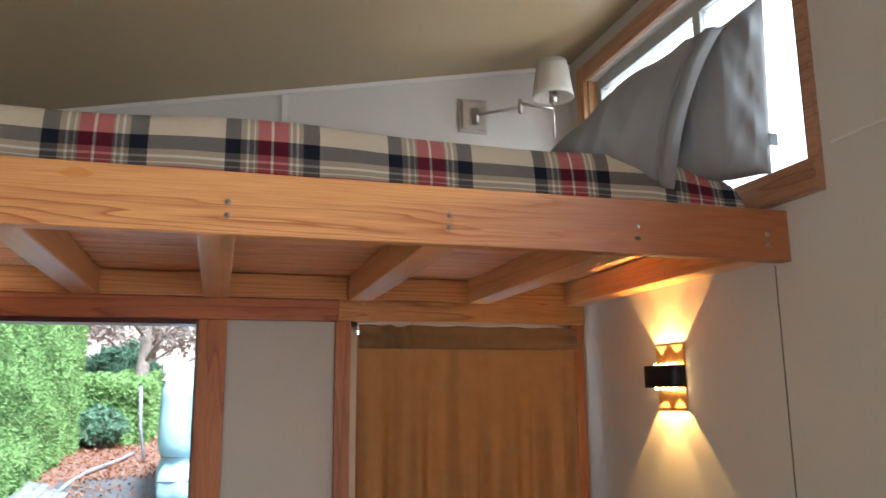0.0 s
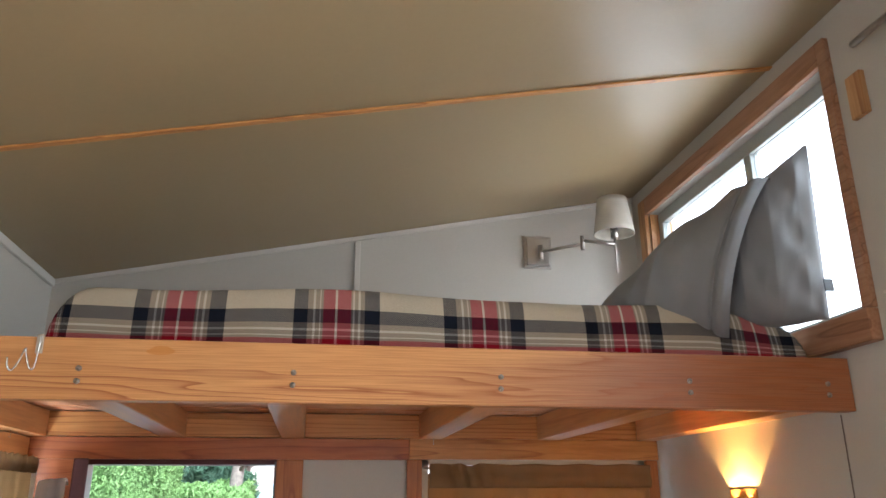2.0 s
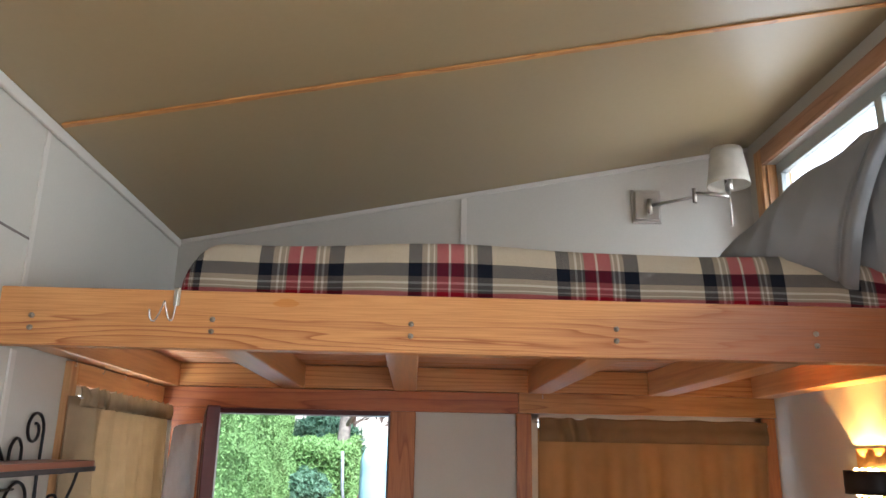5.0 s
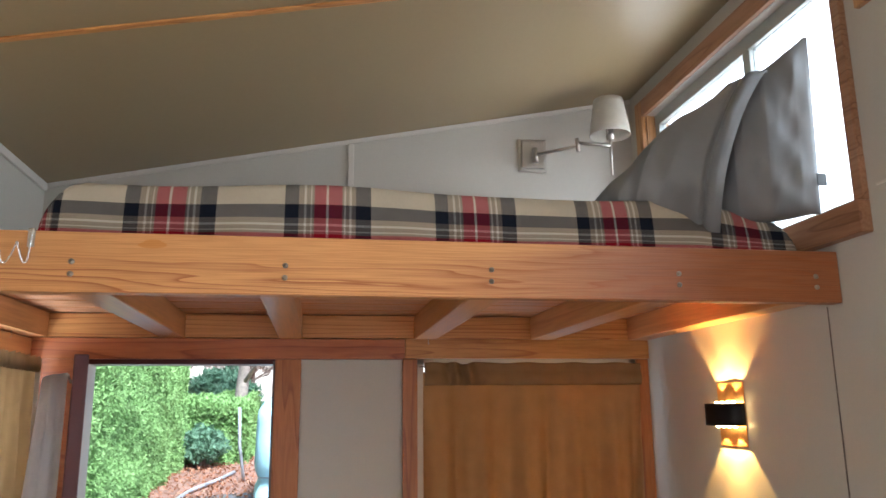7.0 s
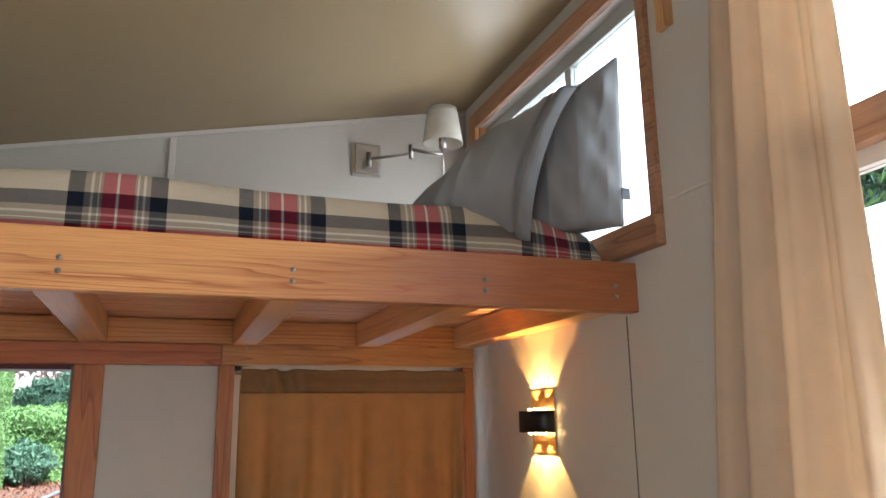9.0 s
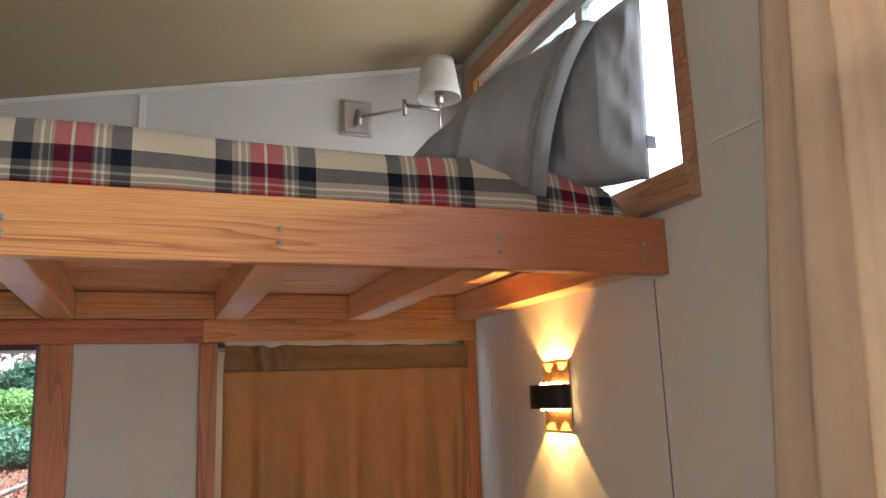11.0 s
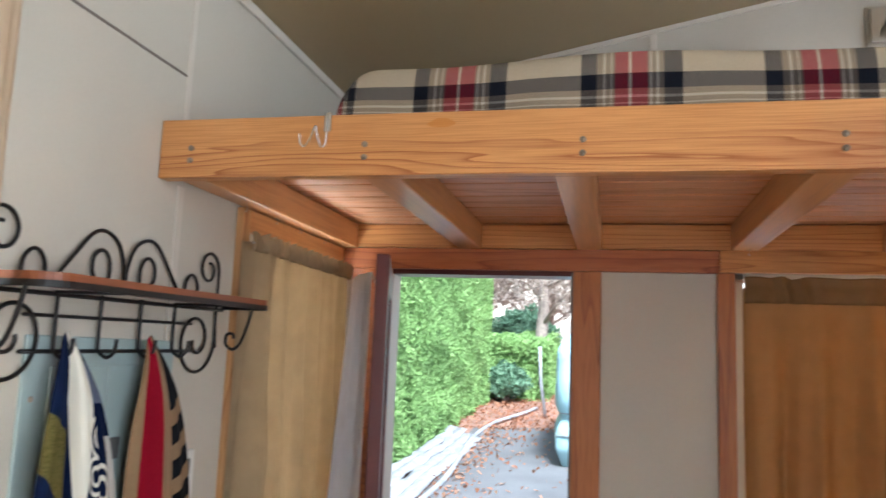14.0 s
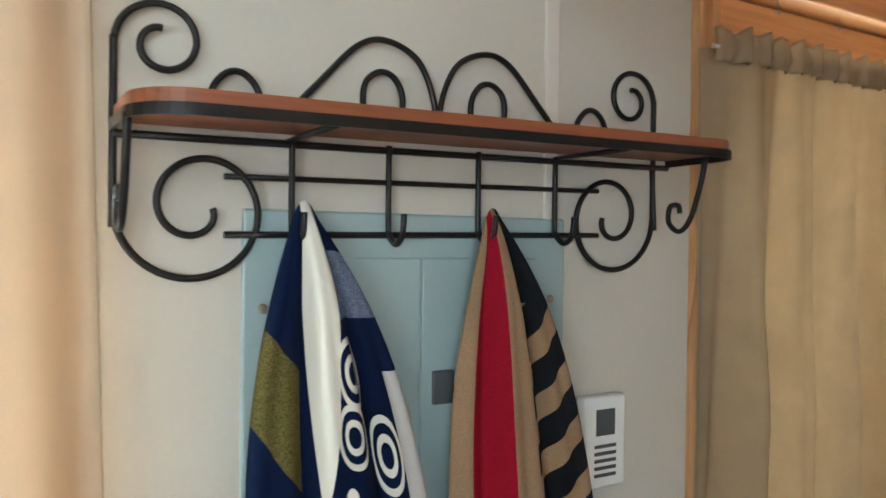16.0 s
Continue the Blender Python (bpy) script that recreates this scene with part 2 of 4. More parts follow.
def picture_wool(name):
    """Navy throw with a white streak, olive and denim patches, white rings and dots."""
    m, n, l, p = nodes_of(name)
    u, v = uv_axes(n, l)
    navy, white, olive, denim = (0.004, 0.009, 0.033), (0.66, 0.64, 0.56), (0.085, 0.075, 0.018), (0.075, 0.09, 0.15)
    lt = lambda a, b: math_of(n, l, "LESS_THAN", a, b)
    gt = lambda a, b: math_of(n, l, "GREATER_THAN", a, b)
    nap = fuzzy(n, l, p)
    speck = ramp_fed(n, l, nap, [(0.4, (0.06, 0.052, 0.014)), (0.6, (0.13, 0.11, 0.035))])
    c = mix_of(n, l, both(n, l, lt(u, 0.27), gt(v, math_of(n, l, "MULTIPLY_ADD", u, 0.18, 0.145)), lt(v, math_of(n, l, "MULTIPLY_ADD", u, 0.30, 0.25))), navy, speck)
    left = math_of(n, l, "MULTIPLY_ADD", v, 0.22, 0.29)
    right = math_of(n, l, "MULTIPLY_ADD", v, -0.85, 0.68)
    c = mix_of(n, l, both(n, l, gt(u, left), lt(u, right)), c, white)
    c = mix_of(n, l, both(n, l, gt(u, right), gt(v, 0.055), lt(v, 0.135), gt(u, 0.55)), c, ramp_fed(n, l, nap, [(0.4, denim), (0.6, (0.16, 0.18, 0.24))]))
    c = mix_of(n, l, both(n, l, gt(u, 0.86), gt(v, 0.20)), c, (0.45, 0.44, 0.42))
    for cu, cv, ru, rv in ((0.60, 0.197, 0.105, 0.042), (0.55, 0.268, 0.105, 0.038), (0.78, 0.30, 0.08, 0.05)):
        d = oval(n, l, u, v, cu, cv, ru, rv)
        c = mix_of(n, l, lt(d, 1.0), c, white)
        c = mix_of(n, l, lt(d, 0.80), c, navy)
        c = mix_of(n, l, lt(d, 0.54), c, white)
        c = mix_of(n, l, lt(d, 0.33), c, navy)
    c = mix_of(n, l, lt(oval(n, l, u, math_of(n, l, "MULTIPLY_ADD", math_of(n, l, "SINE", math_of(n, l, "MULTIPLY", u, 14.0)), 0.012, v), 0.50, 0.478, 0.21, 0.026), 1.0), c, white)
    for cv in (0.335, 0.37, 0.40):
        c = mix_of(n, l, lt(oval(n, l, u, v, 0.50, cv, 0.035, 0.010), 1.0), c, white)
    l.new(c, p.inputs["Base Color"])
    return m


def striped_wool(name):
    """Camel, red and black throw, the black part with slanting camel bars."""
    m, n, l, p = nodes_of(name)
    u, v = uv_axes(n, l)
    camel, red, black = (0.29, 0.19, 0.11), (0.26, 0.006, 0.020), (0.010, 0.011, 0.014)
    lt = lambda a, b: math_of(n, l, "LESS_THAN", a, b)
    gt = lambda a, b: math_of(n, l, "GREATER_THAN", a, b)
    nap = fuzzy(n, l, p)
    slant = math_of(n, l, "FRACT", math_of(n, l, "DIVIDE", math_of(n, l, "MULTIPLY_ADD", u, 0.19, math_of(n, l, "ADD", v, 0.006)), 0.075))
    bars = both(n, l, lt(slant, 0.45), gt(v, 0.125))
    c = mix_of(n, l, bars, black, camel)
    c = mix_of(n, l, lt(u, 0.49), c, camel)
    c = mix_of(n, l, both(n, l, gt(u, 0.11), lt(u, 0.33)), c, red)
    c = mix_of(n, l, 1.0, c, ramp_fed(n, l, nap, [(0.3, (0.75, 0.75, 0.75)), (0.7, (1, 1, 1))]), "MULTIPLY")
    l.new(c, p.inputs["Base Color"])
    return m


FIR_L, FIR_D = (0.66, 0.325, 0.105), (0.40, 0.13, 0.032)
fir_x = wood("fir_along_x", FIR_L, FIR_D, "x", rings=12, across=15, along=0.4)
fir_y = wood("fir_along_y", (0.66, 0.335, 0.13), (0.53, 0.235, 0.08), "y", rings=5, across=7, along=0.35, rough=0.33, relief=0.03)
fir_z = wood("fir_along_z", (0.50, 0.19, 0.055), (0.32, 0.10, 0.028), "z")
beam_fir = beam_wood("clear_fir_beam")
pine_z = wood("pale_trim_along_z", (0.62, 0.36, 0.16), (0.42, 0.19, 0.07), "z")
red_x = wood("reddish_fir", (0.46, 0.15, 0.048), (0.28, 0.07, 0.022), "x")
honey_x = wood("honey_fir", (0.60, 0.30, 0.09), (0.40, 0.16, 0.045), "x")
deck_x = wood("knotty_pine_boards", (0.80, 0.43, 0.23), (0.62, 0.28, 0.12), "x", rings=6, across=6)
sill_y = wood("window_trim_wood", (0.42, 0.23, 0.13), (0.27, 0.13, 0.07), "y")
shelf_y = wood("brown_shelf_wood", (0.26, 0.085, 0.035), (0.17, 0.05, 0.02), "y", rings=5)
board_floor = wood("floor_boards", (0.36, 0.22, 0.12), (0.24, 0.13, 0.07), "y")
wall_paint = plain("warm_grey_wall_paint", (0.53, 0.50, 0.44), 0.5, vary=0.05, scale=2.5, bump=0.08)
ceil_paint = plain("satin_tan_ceiling_paint", (0.32, 0.245, 0.132), 0.37, vary=0.05, scale=1.6, fine=60, bump=0.04, gloss=0.6)
trim_paint = plain("wall_batten_paint", (0.62, 0.58, 0.52), 0.45, vary=0.04)
seam_dark = plain("dark_joint", (0.17, 0.14, 0.125), 0.8)
nickel = plain("brushed_nickel", (0.46, 0.43, 0.39), 0.3, 1.0, vary=0.1, fine=300)
steel = plain("galvanised_screw", (0.36, 0.30, 0.24), 0.5, 0.4)
chrome = plain("chrome_wire", (0.75, 0.74, 0.72), 0.18, 1.0, vary=0.05)
iron = plain("black_iron", (0.012, 0.012, 0.013), 0.35, 0.3, vary=0.3, fine=200, bump=0.15)
black_metal = plain("matt_black_metal", (0.012, 0.011, 0.012), 0.45, 0.4, vary=0.3)
copper = plain("hammered_copper", (0.75, 0.36, 0.12), 0.38, 0.8, vary=0.3, scale=30, bump=0.4)
alu = plain("grey_window_frame", (0.42, 0.45, 0.44), 0.45, 0.5, vary=0.08)
maroon = plain("maroon_door_paint", (0.085, 0.014, 0.014), 0.35, vary=0.2)
panel_blue = plain("pale_blue_enamel", (0.33, 0.42, 0.43), 0.42, 0.1, vary=0.04)
white_plastic = plain("white_plastic", (0.72, 0.72, 0.70), 0.4, vary=0.03)
dark_plastic = plain("dark_grey_plastic", (0.07, 0.075, 0.08), 0.4)
amber_linen = cloth("amber_linen", (0.46, 0.265, 0.115), 0.33)
# Amber linen doubled over; the lost backlight is painted as a darker colour.
shaded_linen = cloth("shaded_double_linen", (0.25, 0.155, 0.075), 0.05)
linen = cloth("tan_linen", (0.42, 0.32, 0.20), 0.40)
sand = cloth("sand_curtain_cloth", (0.66, 0.52, 0.37), 0.40, vary=0.06)
# Same cloth as sand, colour and translucency lowered to paint in less light.
dimmed_sand = cloth("dimmed_sand_cloth", (0.62, 0.48, 0.335), 0.27, vary=0.06)
sheer = cloth("white_sheer", (0.95, 0.945, 0.94), 0.68)
shade_cloth = cloth("ivory_shade_cloth", (0.66, 0.62, 0.54), 0.3)
pillow_cloth = cloth("grey_pillowcase", (0.19, 0.192, 0.195), 0.0, vary=0.06, rough=0.5, gloss=0.5)
plaid = tartan("tartan_wool")
throw_a, throw_b = picture_wool("picture_wool"), striped_wool("striped_wool")
asphalt = plain("asphalt", (0.10, 0.102, 0.112), 0.85, vary=0.35, scale=1.2, fine=60, bump=0.5)
litter = plain("leaf_littered_soil", (0.22, 0.125, 0.095), 0.95, vary=0.5, scale=5, fine=30, bump=0.6)
tarp = plain("pale_blue_tarp", (0.32, 0.49, 0.56), 0.45, vary=0.12, scale=2.5, fine=14, bump=0.3)
sheet = plain("white_plastic_sheet", (0.25, 0.26, 0.29), 0.5, vary=0.4, scale=4, fine=14)
bark = plain("grey_bark", (0.24, 0.20, 0.175), 0.9, vary=0.4, scale=8, fine=40, bump=0.6)
# Darker green that paints the shade between the hedge's leaves.
hedge_shade_fill = plain("hedge_inner_shade", (0.12, 0.21, 0.065), 0.9, vary=0.4)
hedge_leaf = leaves("hedge_leaves", (0.20, 0.33, 0.115), (0.25, 0.40, 0.15), (0.31, 0.46, 0.19))
shrub_leaf = leaves("shrub_leaves", (0.11, 0.20, 0.13), (0.15, 0.26, 0.17), (0.20, 0.32, 0.22))
dry_leaf = leaves("dry_leaves", (0.20, 0.075, 0.04), (0.32, 0.15, 0.09), (0.42, 0.26, 0.18))
twig_leaf = leaves("bare_twigs", (0.26, 0.22, 0.19), (0.38, 0.32, 0.28), (0.46, 0.42, 0.37))
far_wood = plain("far_woods", (0.42, 0.39, 0.35), 0.95, vary=0.35, scale=0.25, fine=2.0)

glass, gn, gl, gp = nodes_of("window_glass")
gp.inputs["Transmission Weight"].default_value, gp.inputs["Roughness"].default_value, gp.inputs["IOR"].default_value = 1.0, 0.0, 1.1

bulb, bn, bl, bp = nodes_of("warm_led")
bp.inputs["Emission Color"].default_value, bp.inputs["Emission Strength"].default_value = (1.0, 0.62, 0.22, 1), 14


# ---- builders ----
def box(bm, x0, x1, y0, y1, z0, z1, bevel=0.0):
    g = bmesh.ops.create_cube(bm, size=1.0)
    for w in g["verts"]:
        w.co = Vector((x0 + (w.co.x + 0.5) * (x1 - x0), y0 + (w.co.y + 0.5) * (y1 - y0), z0 + (w.co.z + 0.5) * (z1 - z0)))
    if bevel:
        es = list({e for w in g["verts"] for e in w.link_edges})
        bmesh.ops.bevel(bm, geom=es, offset=bevel, segments=2, affect="EDGES", profile=0.5)
    return bm


def boxed(*dims, bevel=0.0):
    return box(bmesh.new(), *dims, bevel=bevel)


def tube(bm, pts, r, seg=8, closed_ends=True):
    """A round bar along a line of points; r is a number or one for each point."""
    pts = [Vector(q) for q in pts]
    rs = r if isinstance(r, (list, tuple)) else [r] * len(pts)
    rings, side = [], None
    for k, q in enumerate(pts):
        d = (pts[min(k + 1, len(pts) - 1)] - pts[max(k - 1, 0)]).normalized()
        if side is None:
            side = d.orthogonal().normalized()
        side = (side - d * side.dot(d)).normalized()
        up = d.cross(side)
        rings.append([bm.verts.new(q + rs[k] * (math.cos(a) * side + math.sin(a) * up)) for a in (2 * math.pi * s / seg for s in range(seg))])
    for a, b in zip(rings, rings[1:]):
        for s in range(seg):
            bm.faces.new((a[s], a[(s + 1) % seg], b[(s + 1) % seg], b[s])).smooth = True
    if closed_ends:
        bm.faces.new(rings[0][::-1])
        bm.faces.new(rings[-1])
    return bm


def grid(bm, nu, nv, fn, uv=None, smooth=True):
    rows = [[bm.verts.new(fn(i / nu, j / nv)) for i in range(nu + 1)] for j in range(nv + 1)]
    lay = bm.loops.layers.uv.verify() if uv else None
    for j in range(nv):
        for i in range(nu):
            f = bm.faces.new((rows[j][i], rows[j][i + 1], rows[j + 1][i + 1], rows[j + 1][i]))
            f.smooth = smooth
            if uv:
                for loop, (a, b) in zip(f.loops, ((i, j), (i + 1, j), (i + 1, j + 1), (i, j + 1))):
                    loop[lay].uv = uv(a / nu, b / nv)
    return bm


def mesh_of(name, bm, material):
    me = bpy.data.meshes.new(name)
    bm.normal_update()
    bm.to_mesh(me)
    bm.free()
    me.materials.append(material)
    return me


def part(name, bm, material, parent, label=""):
    ob = new(name, mesh_of(name, bm, material))
    ob.parent = parent
    if parent.data is None:
        ob.matrix_parent_inverse = Matrix.Translation(-parent.location)
    return tagged(ob, label) if label else ob


def solid(name, bm, material, label, category, kind="", group=""):
    return tagged(new(name, mesh_of(name, bm, material)), label, category, group, kind)


def thing(name, at, label, category, group="", kind=""):
    ob = new(name)
    ob.location = at
    ob.empty_display_size = 0.05
    return tagged(ob, label, category, group, kind)


def thick(ob, t):
    s = ob.modifiers.new("thickness", "SOLIDIFY")
    s.thickness, s.offset = t, 0
    return ob


def smooth_path(pts, n=6):
    """A rounded line through points."""
    pts = [Vector(q) for q in pts]
    out = []
    for k in range(len(pts) - 1):
        a, b, c, d = pts[max(k - 1, 0)], pts[k], pts[k + 1], pts[min(k + 2, len(pts) - 1)]
        for s in range(n):
            t = s / n
            out.append(0.5 * (2 * b + (c - a) * t + (2 * a - 5 * b + 4 * c - d) * t * t + (3 * b - a - 3 * c + d) * t ** 3))
    return out + [pts[-1]]


# ---- the room ----
L, R, B, F = -0.99, 1.45, 2.92, -3.0
WT = 0.10


def ceil_z(x):
    return 2.605 + 0.2029 * (x - L)


def wall_cells(across, lo, hi, u0, u1, top, holes, slope=False):
    """A wall between lo and hi, along the other axis from u0 to u1, with openings (u0, u1, z0, z1)."""
    bm = bmesh.new()
    us = sorted({u0, u1, *[h for q in holes for h in q[:2]]})
    zs = sorted({-0.05, top, *[h for q in holes for h in q[2:]]})
    for a, b in zip(us, us[1:]):
        for c, d in zip(zs, zs[1:]):
            if any(q[0] < (a + b) / 2 < q[1] and q[2] < (c + d) / 2 < q[3] for q in holes):
                continue
            box(bm, *((lo, hi, a, b) if across == "x" else (a, b, lo, hi)), c, d)
    if slope:
        for w in bm.verts:
            if w.co.z > top - 1e-4:
                w.co.z = ceil_z(w.co.x) + 0.04
    return bm


DOOR = (-0.773, -0.086, 0.0, 1.925)
BWIN = (0.471, 1.40, 0.95, 1.925)
LWIN = (2.17, 2.83, 0.95, 1.93)
CLER = (1.55, 2.76, 2.235, 2.955)
RWIN = (0.10, 1.12, 0.9, 2.75)
# Assumed opening behind the camera, added to light the room.
RWIN_UNSEEN = (-1.7, -0.3, 0.8, 1.8)
LWIN2 = (-0.15, 1.05, 0.85, 1.75)
# Extra opening out of view, cut to let fill light reach the right wall.
LWIN_ADDED = (-1.9, -0.7, 0.9, 1.8)
# End-wall opening added out of view as a way in for light.
FWIN_UNSEEN = (-0.5, 0.9, 0.8, 1.8)
solid("wall_left", wall_cells("x", L - WT, L, F - WT, B + WT, 2.66, [LWIN, LWIN2, LWIN_ADDED]), wall_paint, "smooth warm grey painted plywood wall with a coat rack", "wall", "structure")
solid("wall_right", wall_cells("x", R, R + WT, F - WT, B + WT, 3.16, [CLER, RWIN, RWIN_UNSEEN]), wall_paint, "tall warm grey painted wall with high window", "wall", "structure")
solid("wall_back", wall_cells("y", B, B + WT, L, R, 3.2, [DOOR, BWIN], True), wall_paint, "warm grey painted end wall with doorway and curtained window", "wall", "structure")
solid("wall_front", wall_cells("y", F - WT, F, L, R, 3.2, [FWIN_UNSEEN], True), wall_paint, "plain warm grey painted end wall", "wall", "structure")
solid("floor", boxed(L - WT, R + WT, F - WT, B + WT, -0.12, -0.05 + 0.05), board_floor, "brown wooden floor of the small house", "floor", "structure")
bm = boxed(L - WT, R + WT + 0.25, F - WT - 0.2, B + WT + 0.25, 0, 0.12)
for w in bm.verts:
    w.co.z += ceil_z(w.co.x)
solid("ceiling", bm, ceil_paint, "sloping tan satin-painted ceiling", "ceiling", "structure")


def sloped(name, y0, y1, drop, x0, x1, material, label):
    bm = boxed(x0, x1, y0, y1, -drop, -0.001, bevel=0.002)
    for w in bm.verts:
        w.co.z += ceil_z(w.co.x)
    return solid(name, bm, material, label, "trim", "structure")


for y in (1.785, 0.565, -0.655, -1.875):
    sloped("trim", y - 0.011, y + 0.011, 0.008, L + 0.02, R, honey_x, "thin orange wooden ceiling batten over a panel joint")
sloped("trim", B - 0.012, B, 0.02, L, R, trim_paint, "slim painted moulding between end wall and ceiling")
solid("trim", boxed(L, L + 0.014, F, B - 0.012, 2.573, 2.604, bevel=0.004), trim_paint, "slim painted moulding between wall and ceiling", "trim", "structure")
solid("trim", boxed(0.183, 0.207, B - 0.01, B, 2.13, ceil_z(0.19) - 0.02, bevel=0.002), trim_paint, "narrow painted vertical batten on end wall", "trim", "structure")
solid("trim", boxed(L, L + 0.006, 1.745, 1.77, 0, 1.99, bevel=0.002), trim_paint, "narrow painted vertical batten on side wall", "trim", "structure")
solid("trim", boxed(L, L + 0.005, 1.745, 1.765, 2.13, 2.573, bevel=0.002), trim_paint, "narrow painted vertical batten above the loft beam", "trim", "structure")
solid("trim", boxed(L, L + 0.002, F, 1.745, 2.268, 2.274), seam_dark, "dark horizontal joint between wall panels", "trim", "structure")
solid("trim", boxed(R - 0.002, R, 1.723, 1.7265, 0, 1.988), seam_dark, "dark vertical joint between wall panels", "trim", "structure")
solid("trim", boxed(R - 0.005, R, 1.19, 1.484, 2.262, 2.270, bevel=0.002), trim_paint, "thin horizontal painted joint on side wall", "trim", "structure")
solid("baseboard", boxed(L, L + 0.015, F, B, 0, 0.09, bevel=0.003), trim_paint, "painted baseboard", "trim", "structure")

# ---- openings and their trim ----
door = thing("door_1", (-0.43, B, 0), "fir-cased doorway with a dark maroon door standing open", "door", kind="structure")
part("jamb", boxed(DOOR[1], 0.014, B - 0.022, B, 0, 1.925, bevel=0.003), fir_z, door, "orange-brown fir side casing")
part("jamb", boxed(DOOR[1] - 0.008, DOOR[1], B - 0.02, B + WT, 0, 1.918), seam_dark, door, "dark weather strip")
part("jamb", boxed(-0.93, DOOR[0], B - 0.03, B, 0, 1.925, bevel=0.003), red_x, door, "reddish fir side casing")
part("head_jamb", boxed(DOOR[0], DOOR[1], B - 0.012, B + WT, 1.907, 1.925), maroon, door, "dark painted head jamb")
HINGE = Matrix.Translation((-0.765, 2.885, 0)) @ Matrix.Rotation(radians(-74.5), 4, "Z")
leaf = boxed(0, 0.10, -0.04, 0, 0.02, 1.895, bevel=0.004)
for d in ((0.56, 0.66, 0.02, 1.895), (0.10, 0.56, 0.02, 0.30), (0.10, 0.56, 1.795, 1.895)):
    box(leaf, d[0], d[1], -0.04, 0, d[2], d[3], bevel=0.004)
leaf.transform(HINGE)
lf = part("leaf", leaf, maroon, door, "maroon painted glazed door leaf swung into the room")
lite = boxed(0.095, 0.565, -0.023, -0.017, 0.295, 1.80)
lite.transform(HINGE)
part("pane", lite, glass, lf).visible_shadow = False
kn = tube(bmesh.new(), [(0.6, 0.0, 0.95), (0.6, 0.05, 0.95), (0.6, 0.055, 0.95)], [0.012, 0.012, 0.028], 12)
kn.transform(HINGE)
part("knob", kn, nickel, lf, "round nickel knob")

hd = thing("window_header", (0, B, 1.96), "fir header boards over doorway and window", "trim", kind="structure")
part("board", boxed(L, 0.419, B - 0.035, B - 0.001, 1.925, 2.004, bevel=0.002), red_x, hd, "reddish knotty fir header board")
part("board", boxed(0.420, R, B - 0.035, B - 0.001, 1.928, 2.006, bevel=0.002), honey_x, hd, "honey-coloured fir header board")


def window(name, at, label):
    return thing(name, at, label, "window", kind="structure")


w1 = window("window_1", (0.93, B, 1.4), "wood-framed window behind a tan curtain")
part("casing", boxed(0.412, BWIN[0], B - 0.022, B, 0.85, 1.927, bevel=0.003), fir_z, w1)
part("casing", boxed(BWIN[1], R, B - 0.022, B, 0.85, 1.927, bevel=0.003), fir_z, w1)
part("window_sill", boxed(0.40, R, B - 0.05, B, 0.87, 0.95, bevel=0.004), fir_x, w1)
for a, b in ((BWIN[0], BWIN[0] + 0.028), (BWIN[1] - 0.028, BWIN[1])):
    part("window_frame", boxed(a, b, B - 0.004, B + 0.06, 0.95, 1.925), trim_paint, w1, "cream painted window frame")
part("window_frame", boxed(BWIN[0], BWIN[1], B - 0.004, B + 0.06, 1.908, 1.925), trim_paint, w1)
part("pane", boxed(BWIN[0] + 0.02, BWIN[1] - 0.02, B + 0.04, B + 0.045, 0.95, 1.908), glass, w1).visible_shadow = False

w2 = window("window_2", (L, 2.45, 1.4), "fir-cased side window behind a tan curtain")
part("casing", boxed(L, L + 0.022, 2.054, 2.10, 0.85, 2.0, bevel=0.003), pine_z, w2, "pale fir casing")
part("casing", boxed(L, L + 0.03, 2.83, B - 0.035, 0.85, 1.925, bevel=0.003), fir_z, w2)
part("head_casing", boxed(L, L + 0.022, 2.10, B - 0.035, 1.935, 2.0, bevel=0.003), fir_y, w2)
part("window_frame", boxed(L - 0.06, L + 0.002, 2.10, 2.83, 1.91, 1.93), trim_paint, w2)
part("pane", boxed(L - 0.05, L - 0.045, 2.10, 2.83, 0.95, 1.91), glass, w2).visible_shadow = False
part("window_sill", boxed(L, L + 0.05, 2.04, 2.85, 0.88, 0.95, bevel=0.004), fir_y, w2)

w3 = window("window_3", (R, 2.15, 2.6), "high horizontal sliding window over the loft, wood-trimmed")
y0, y1, z0, z1 = CLER
part("casing", boxed(R - 0.02, R, y0 - 0.036, y0, z0, 3.03, bevel=0.003), sill_y, w3)
part("casing", boxed(R - 0.02, R, y1, y1 + 0.065, 2.125, 3.03, bevel=0.003), pine_z, w3)
part("head_casing", boxed(R - 0.02, R, y0, y1, z1, 3.03, bevel=0.003), sill_y, w3)
part("window_sill", boxed(R - 0.035, R, y0 - 0.036, y1, z0 - 0.085, z0, bevel=0.004), sill_y, w3, "brown wooden sill board")
for d in ((y0, y0 + 0.012, z0, z1), (y1 - 0.012, y1, z0, z1)):
    part("liner", boxed(R, R + WT, *d), pine_z, w3)
for a, b, c, d in ((y0 + 0.012, y1 - 0.012, z0, z0 + 0.03), (y0 + 0.012, y1 - 0.012, z1 - 0.05, z1), (y1 - 0.05, y1 - 0.012, z0 + 0.03, z1 - 0.05), (y0 + 0.012, y0 + 0.03, z0 + 0.03, z1 - 0.05), (2.02, 2.06, z0 + 0.03, z1 - 0.05)):
    part("window_frame", boxed(R + 0.035, R + 0.07, a, b, c, d, bevel=0.003), alu, w3)
